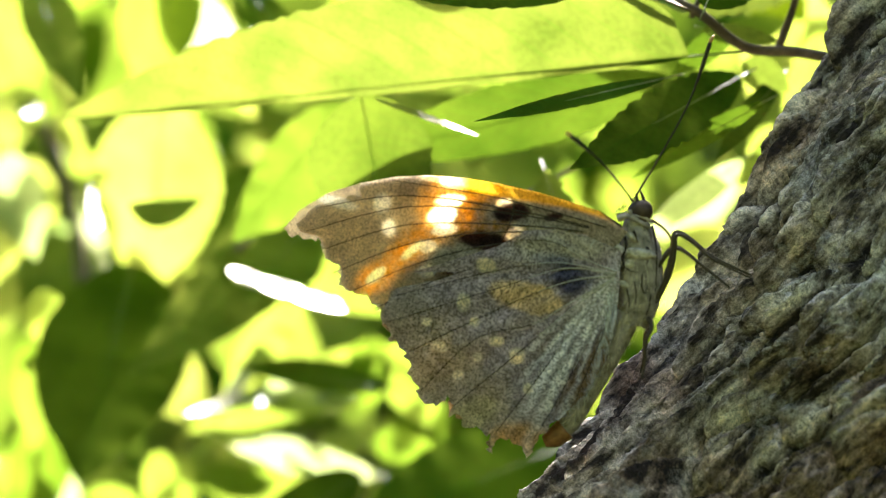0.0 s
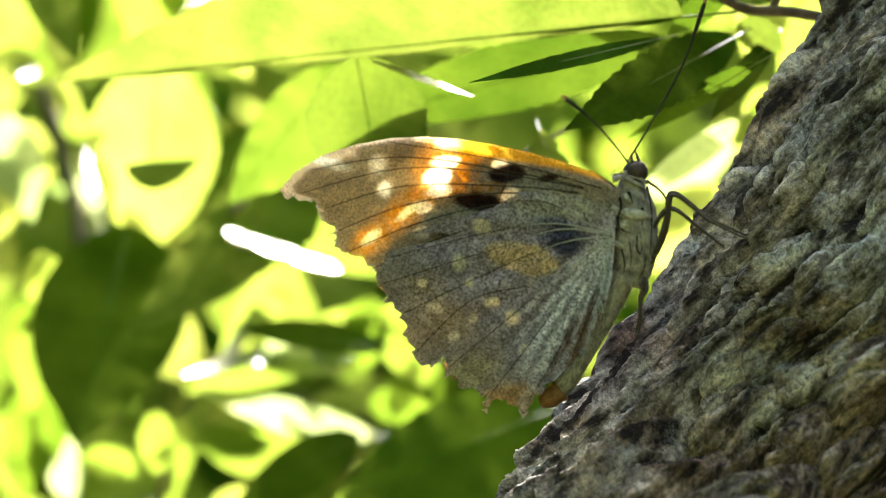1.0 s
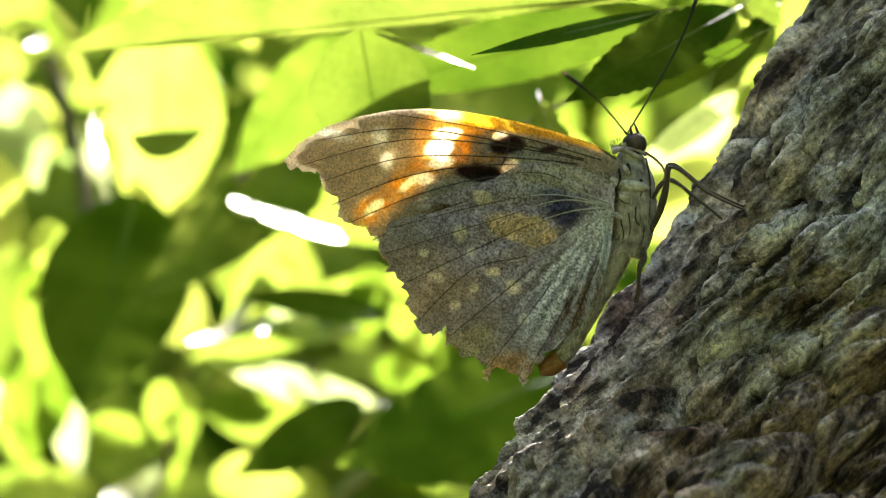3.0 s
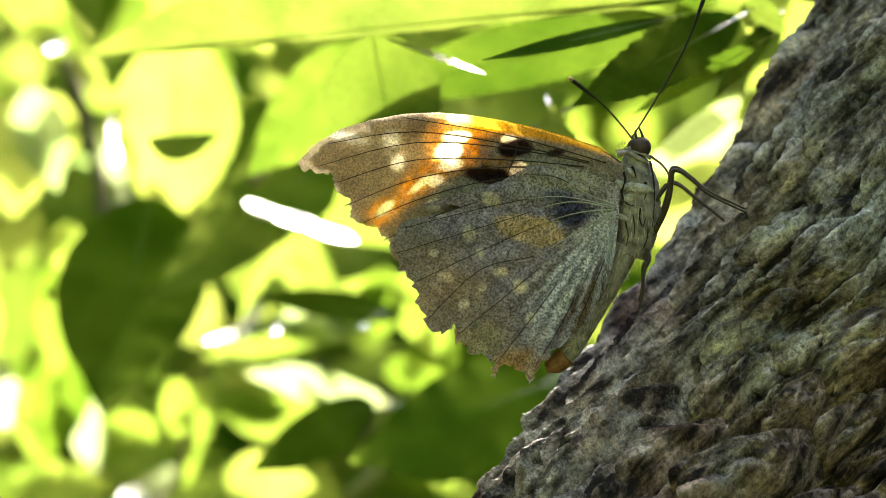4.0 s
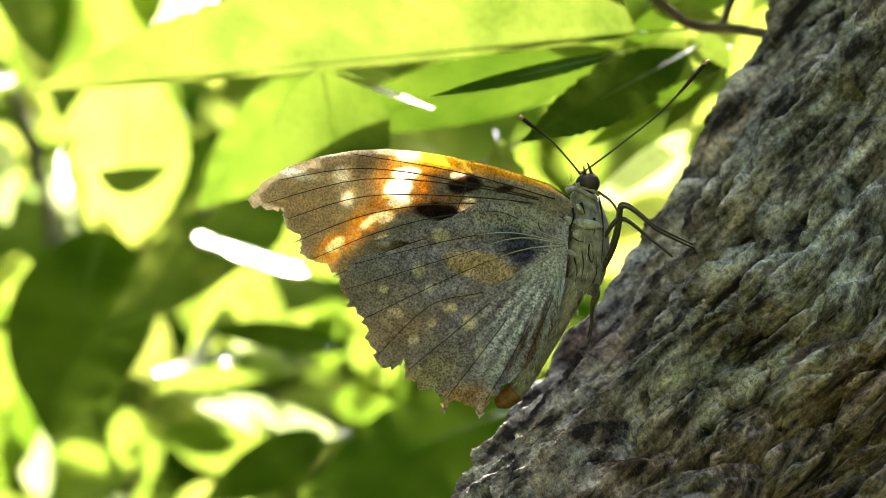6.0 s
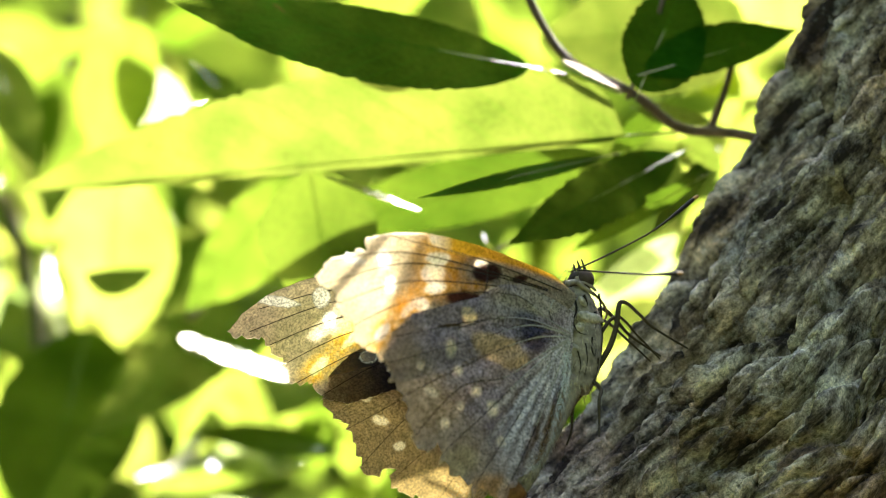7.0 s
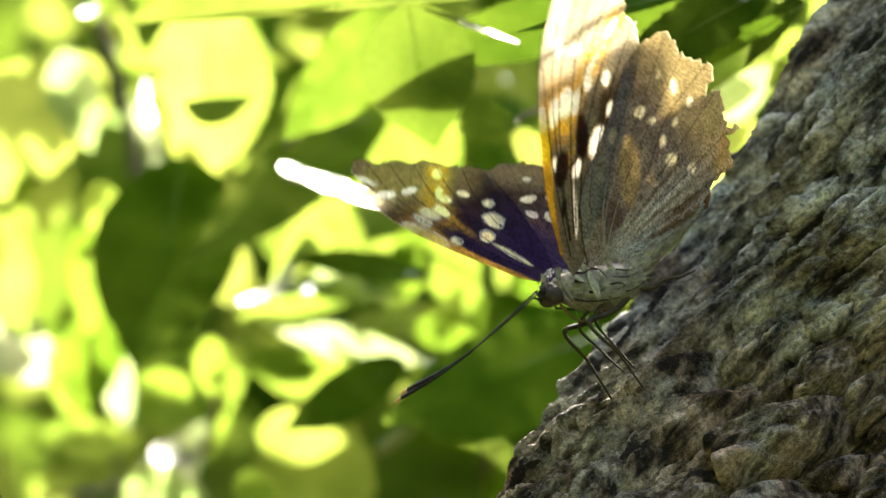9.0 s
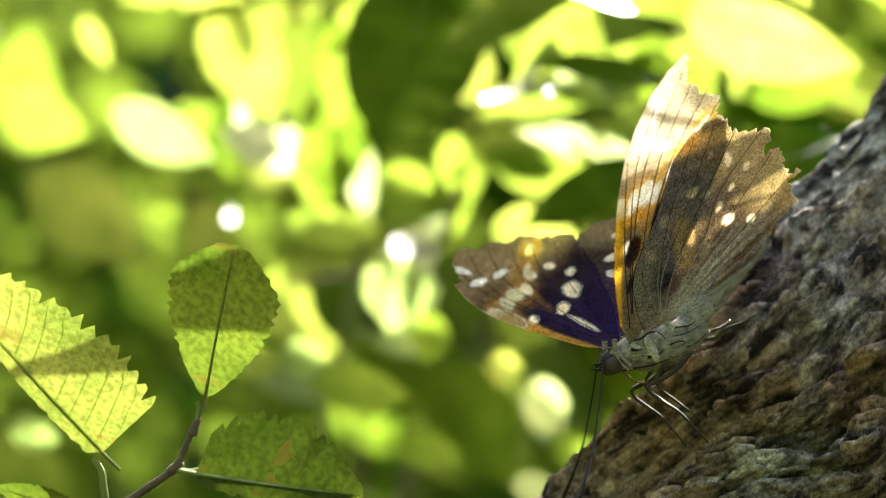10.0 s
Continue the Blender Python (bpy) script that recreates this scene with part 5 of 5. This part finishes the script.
def tufts(points, count, length, seed, mat, parent, name, label, flat=1.0):
    """Short hairs standing on a round body."""
    rng = random.Random(seed)
    verts, faces = [], []
    for _ in range(count):
        i = rng.randrange(len(points) - 1)
        t = rng.random()
        p, q, r = (a + (b - a) * t for a, b in zip(points[i], points[i + 1]))
        x, z = plan(p, q)
        x2, z2 = plan(*points[i][:2])
        x3, z3 = plan(*points[i + 1][:2])
        ax = Vector((x3 - x2, 0, z3 - z2)).normalized()
        s = ax.orthogonal().normalized()
        u = ax.cross(s)
        a = rng.uniform(0, 2 * math.pi)
        d = s * math.cos(a) + u * math.sin(a)
        d.y *= flat
        root = Vector((x, 0, z)) + d * r * MM * 0.97
        tip = root + (d * 0.55 + ax * 0.9 + Vector((rng.uniform(-.3, .3), rng.uniform(-.3, .3), rng.uniform(-.3, .3)))) * length * MM * rng.uniform(0.5, 1.2)
        w = ax.cross(d).normalized() * 0.06 * MM
        k = len(verts)
        verts += [root - w, root + w, tip]
        faces.append((k, k + 1, k + 2))
    return obj_from(name, verts, faces, [mat], parent, label, smooth=False)


def butterfly():
    root = empty("butterfly", at(28, 565, -0.8), "tattered grey-brown butterfly with purple, white-spotted upper wings on bark", "butterfly")
    thorax = [(-22, 62, 1.5), (-26, 40, 2.5), (-32, 5, 3.3), (-34, -40, 3.6), (-30, -85, 3.3), (-18, -125, 2.6)]
    v, f = lathe(thorax, 20, 0.92, 0.12, 3)
    th = obj_from("thorax", v, f, [FUR], root, "grey furry thorax")
    tufts(thorax, 900, 1.5, 4, FUR, th, "fur", "pale grey hairs", 0.92)
    tufts(thorax, 330, 1.9, 14, CREAM, th, "fur", "cream hairs", 0.92)
    for sgn in (-1, 1):
        for cp, cq, a, c, lean in ((-33, 2, 0.85, 2.3, -6), (2, 8, 0.65, 1.2, 25), (-15, -16, 0.7, 0.9, -30), (16, -12, 1.3, 1.5, 40), (-20, 30, 0.5, 1.0, 30), (-2, -52, 0.45, 1.9, 8)):
            x, z = plan(cp, cq)
            v, f = oval((0, 0, 0), (a * MM, 0.42 * MM, c * MM), 10, 14)
            rng = random.Random(int(cp * 3 + cq))
            turn = Matrix.Rotation(radians(lean), 3, "Y")
            v = [turn @ (w * rng.uniform(0.86, 1.12)) + Vector((x, sgn * (3.2 - 0.03 * abs(cp + 30)) * MM, z)) for w in v]
            obj_from("shoulder_tuft", v, f, [TUFT], th, "cream scale tuft")
        for line, r in ((((-5, 32), (-7, 14), (-1, -8), (-10, -26), (-24, -30)), 0.22), (((-44, 14), (-46, -8), (-38, -24)), 0.26), (((-20, 42), (-24, 34), (-27, 22)), 0.3),
                        (((8, 26), (12, 10), (6, -6)), 0.16), (((-54, 48), (-60, 14), (-61, -26), (-58, -70)), 0.2), (((-36, -34), (-34, -52), (-40, -68), (-45, -52), (-42, -36)), 0.16),
                        (((-22, -46), (-25, -74), (-20, -104)), 0.12), (((-8, -60), (-13, -84), (-10, -104)), 0.14), (((-50, -70), (-48, -92), (-38, -114)), 0.12)):
            tube_on("seam", [(plan(*c)[0], sgn * (3.42 - 0.028 * abs(c[0] + 30)) * MM, plan(*c)[1]) for c in line], r * MM, 0.05 * MM, HORN, th, "dark seam between the tufts", 5, 6)
    abdomen = [(-10, -105, 2.4), (10, -150, 2.2), (36, -200, 2.0), (64, -250, 1.85), (92, -300, 1.7), (118, -326, 1.4), (136, -334, 0.7)]
    v, f = lathe(abdomen, 18, 0.95, 0.05, 5)
    ab = obj_from("abdomen", v, f, [FUR], root, "banded grey-brown abdomen")
    tufts(abdomen[:-2], 800, 1.2, 6, CREAM, ab, "fur", "pale hairs", 0.95)
    v, f = lathe([(100, -312, 1.85), (120, -328, 1.65), (138, -335, 0.9)], 16)
    obj_from("tip", v, f, [BROWN], ab, "smooth brown tip")
    hx, hz = plan(-28, 76)
    v, f = oval((hx, 0, hz), (1.5 * MM, 1.75 * MM, 1.5 * MM))
    head = obj_from("head", v, f, [BRISTLE], root, "small dark head")
    tufts([(4, 60, 1.4), (-14, 78, 1.5), (-30, 84, 1.3)], 260, 0.9, 24, BRISTLE, head, "fur", "dark bristles")
    for sgn in (-1, 1):
        ex, ez = plan(-37, 75)
        v, f = oval((ex, sgn * 1.0 * MM, ez), (1.75 * MM, 1.3 * MM, 1.6 * MM))
        obj_from("eye", v, f, [EYE], head, "brown compound eye")
        for line, r, side_ in ((((-14, 78), (-18, 68), (-33, 67), (-46, 61), (-54, 54)), 0.34, 1.9), (((8, 62), (-10, 67), (-30, 58), (-50, 47)), 0.5, 2.0)):
            tube_on("collar", [(plan(*c)[0], sgn * side_ * MM, plan(*c)[1]) for c in line], r * MM, 0.6 * r * MM, FUR, head, "pale grey collar", 5, 8)
        for line in (((-41, 90), (-37, 102), (-32, 114)), ((-28, 90), (-27, 98), (-25, 107))):
            tube_on("palp", [(plan(*c)[0], sgn * 0.7 * MM, plan(*c)[1]) for c in line], 0.32 * MM, 0.08 * MM, HORN, head)
    pts = [plan(*c) for c in ((-52, 60), (-62, 53), (-73, 45), (-84, 32), (-89, 18), (-84, 8))]
    tube_on("proboscis", [(x, 0, z) for x, z in pts], 0.25 * MM, 0.14 * MM, TONGUE, head, "curled amber tongue")
    # legs: hip, knee, ankle, foot in the plan, with their spread to the side (mm)
    for sgn in (-1, 1):
        for path, wide, thick in ((((-52, -92), (-60, -82), (-78, -46), (-89, -8), (-93, 28), (-99, 35), (-112, 31), (-134, 14), (-162, -9), (-230, -42)),
                                   (1.0, 1.4, 2.4, 2.9, 3.2, 3.3, 3.4, 3.5, 3.8, 4.2), (0.5, 0.52, 0.5, 0.44, 0.4, 0.36, 0.3, 0.28, 0.24, 0.16)),
                                  (((-44, -110), (-52, -128), (-42, -150), (-40, -190), (-34, -218)), (1.6, 3.2, 4.2, 4.4, 5.2), (0.4, 0.36, 0.3, 0.22, 0.14)),
                                  (((-52, -60), (-66, -20), (-96, 10), (-140, -20), (-190, -60)), (1.2, 1.6, 2.2, 1.8, 1.4), (0.4, 0.34, 0.26, 0.2, 0.14))):
            line = curve_points([(plan(*c)[0], sgn * w * MM, plan(*c)[1]) for c, w in zip(path, wide)], 5)
            along = np.linspace(0, len(thick) - 1, len(line))
            v, f = tube(line, [float(r) * MM for r in np.interp(along, range(len(thick)), thick)], 8)
            obj_from("leg", v, f, [LEG], root, "thin jointed brown leg")
    feelers = {}
    for sgn, side in ((-1, "R"), (1, "L")):
        pts = [(0, 0, 0), (8 * MM, 0, -0.5 * MM), (18 * MM, 0, -0.6 * MM), (28 * MM, 0, 0.8 * MM)]
        line = curve_points(pts, 8)
        n = len(line) - 1
        rad = [0.15 * MM if i < n * 0.72 else (0.15 + 0.2 * min(1, (i / n - 0.72) / 0.14)) * MM for i in range(n)] + [0.12 * MM]
        v, f = tube(line, rad, 7)
        an = obj_from("antenna", v, f, [HORN], root, "black clubbed antenna")
        tv, tf = oval((28 * MM, 0, 0.8 * MM), (0.8 * MM, 0.3 * MM, 0.3 * MM), 6, 8)
        obj_from("club_tip", tv, tf, [AMBER], an, "orange-brown tip")
        feelers[side] = an
    wings = {}
    for sgn, side, fore in ((-1, "R", FORE_RIGHT), (1, "L", FORE_LEFT)):
        wings["F" + side] = wing("forewing", fore, fore_colors, HINGE_FORE, sgn, root, FORE_VEINS, 30 + sgn,
                                 "forewing, tattered, dark above with white spots, grey-brown beneath", FORE_UNDER)
        wings["H" + side] = wing("hindwing", HIND, hind_colors, HINGE_HIND, sgn, root, HIND_VEINS, 40 + sgn,
                                 "hindwing, ragged, purple-black above, dusty grey beneath", HIND_UNDER)
    return root, wings, feelers


BUTTERFLY, WINGS, FEELERS = butterfly()


def stance(x, y, z, rx, ry, rz):
    return Matrix.Translation(at(x, y, z)) @ pose(0, 0, 0, rx, ry, rz)


def motions():
    # seconds; place of the wing roots; turn of the body
    walk(BUTTERFLY, [
        (0.0, stance(28.0, 565.0, -0.7, 15.2, -75.1, -16.9)),
        (6.3, stance(28.0, 565.0, -0.7, 15.2, -75.1, -16.9)),
        (6.6, stance(28.8, 564.5, -1.2, 21.0, -72.9, -23.6)),
        (7.0, stance(28.6, 551.4, 0.4, -27.3, -69.2, 53.3)),
        (7.2, stance(30.3, 551.3, 2.6, -7.7, -70.4, 24.4)),
        (7.3, stance(28.8, 537.7, 3.0, 15.0, -62.5, 12.9)),
        (7.5, stance(33.0, 551.4, 5.3, 46.7, -64.4, -34.5)),
        (7.7, stance(36.2, 552.5, 8.4, 42.9, -67.4, -49.4)),
        (8.0, stance(37.2, 567.2, 4.4, 45.2, -35.9, -68.7)),
        (8.1, stance(35.9, 561.7, 3.2, 42.3, -33.5, -71.3)),
        (8.3, stance(32.6, 571.0, -2.7, 48.3, -19.4, -89.1)),
        (8.5, stance(29.7, 572.1, -8.6, 39.1, -7.1, -110.9)),
        (8.6, stance(25.4, 570.3, -9.7, 32.0, 2.2, -120.3)),
        (9.0, stance(14.6, 539.9, -18.6, 17.5, 18.2, -138.6)),
        (9.2, stance(8.3, 547.9, -32.1, 42.4, 5.2, -136.2)),
        (9.5, stance(0.0, 540.3, -38.0, 9.7, 18.0, -141.1)),
        (9.7, stance(-8.7, 533.9, -49.7, 4.5, 27.9, -171.5)),
        (9.9, stance(-10.7, 524.9, -56.7, 16.7, 24.3, -151.5)),
        (10.0, stance(-13.0, 527.7, -61.1, 14.7, 30.6, -146.8)),
    ])
    # seconds; opening of the right and left wings; forward sweep of the forewings (degrees)
    beats = [
        (0.0, -4.7, -4.7, 0, 0),
        (6.3, -4.7, -4.7, 0, 0),
        (6.6, -0, 0, 0, 0),
        (7.0, 9, 32, -4, -2),
        (7.2, 15, 28, -11, -12),
        (7.3, 50, 82, -13, -15),
        (7.5, 43, 50, -9, -17),
        (7.7, 10, 9, -0, -0),
        (8.0, 19, 22, -7, -4),
        (8.1, 37, 40, -5, -2),
        (8.3, 85, 82, -6, -7),
        (8.5, 51, 33, -12, -13),
        (8.6, 12, 3, -6, -10),
        (9.0, 49, 29, 8, 7),
        (9.2, 76, 85, -0, 3),
        (9.5, 28, 9, -9, -5),
        (9.7, 6, 6, -1, -4),
        (9.9, 43, 29, 10, -0),
        (10.0, 61, 39, 9, -7),
    ]
    for key in ("R", "L"):
        sgn = 1 if key == "R" else -1
        for kind, hinge in (("F", HINGE_FORE), ("H", HINGE_HIND)):
            hx, hz = plan(*hinge)
            rows = []
            for t, right, left, sr, sl in beats:
                opening = (right if key == "R" else left) * sgn
                sweep = (sr if key == "R" else sl) if kind == "F" else 0
                inset = 0.35 if kind == "H" else 0.0
                m = Matrix.Translation((hx, -sgn * (HINGE_SIDE + inset) * MM, hz)) @ Matrix.Rotation(radians(opening), 4, "X") @ Matrix.Rotation(radians(sweep), 4, "Y")
                rows.append((t, m))
            walk(WINGS[kind + key], rows)
    # antennae: seconds, lift and spread of the left, then of the right one
    sways = [
        (0.0, 13, 0, -25, -70),
        (4.5, 14, 6, -24, -72),
        (5.2, 33, 0, -24, -72),
        (6.5, 37, 21, -22, -73),
        (7.0, 46, 0, 9, -99),
        (7.2, 13, 22, -3, -68),
        (7.5, 13, 5, -9, -57),
        (7.7, 28, 11, 17, -36),
        (8.0, 19, 109, 38, -62),
        (8.3, 3, 29, -17, -80),
        (8.6, 3, -57, 3, -61),
        (9.0, 13, -28, 15, -35),
        (9.2, 8, -43, 5, -47),
        (9.5, 24, -21, 23, -28),
        (9.7, 16, 52, 5, -0),
        (10.0, 34, 26, 44, -54),
    ]
    fx, fz = plan(-20, 92)
    for key, sgn in (("L", 1), ("R", -1)):
        walk(FEELERS[key], [(r[0], Matrix.Translation((fx, sgn * 1.1 * MM, fz)) @ Matrix.Rotation(radians(r[2 if key == "L" else 4]), 4, "Z")
                             @ Matrix.Rotation(radians(r[1 if key == "L" else 3]), 4, "Y")) for r in sways])


motions()
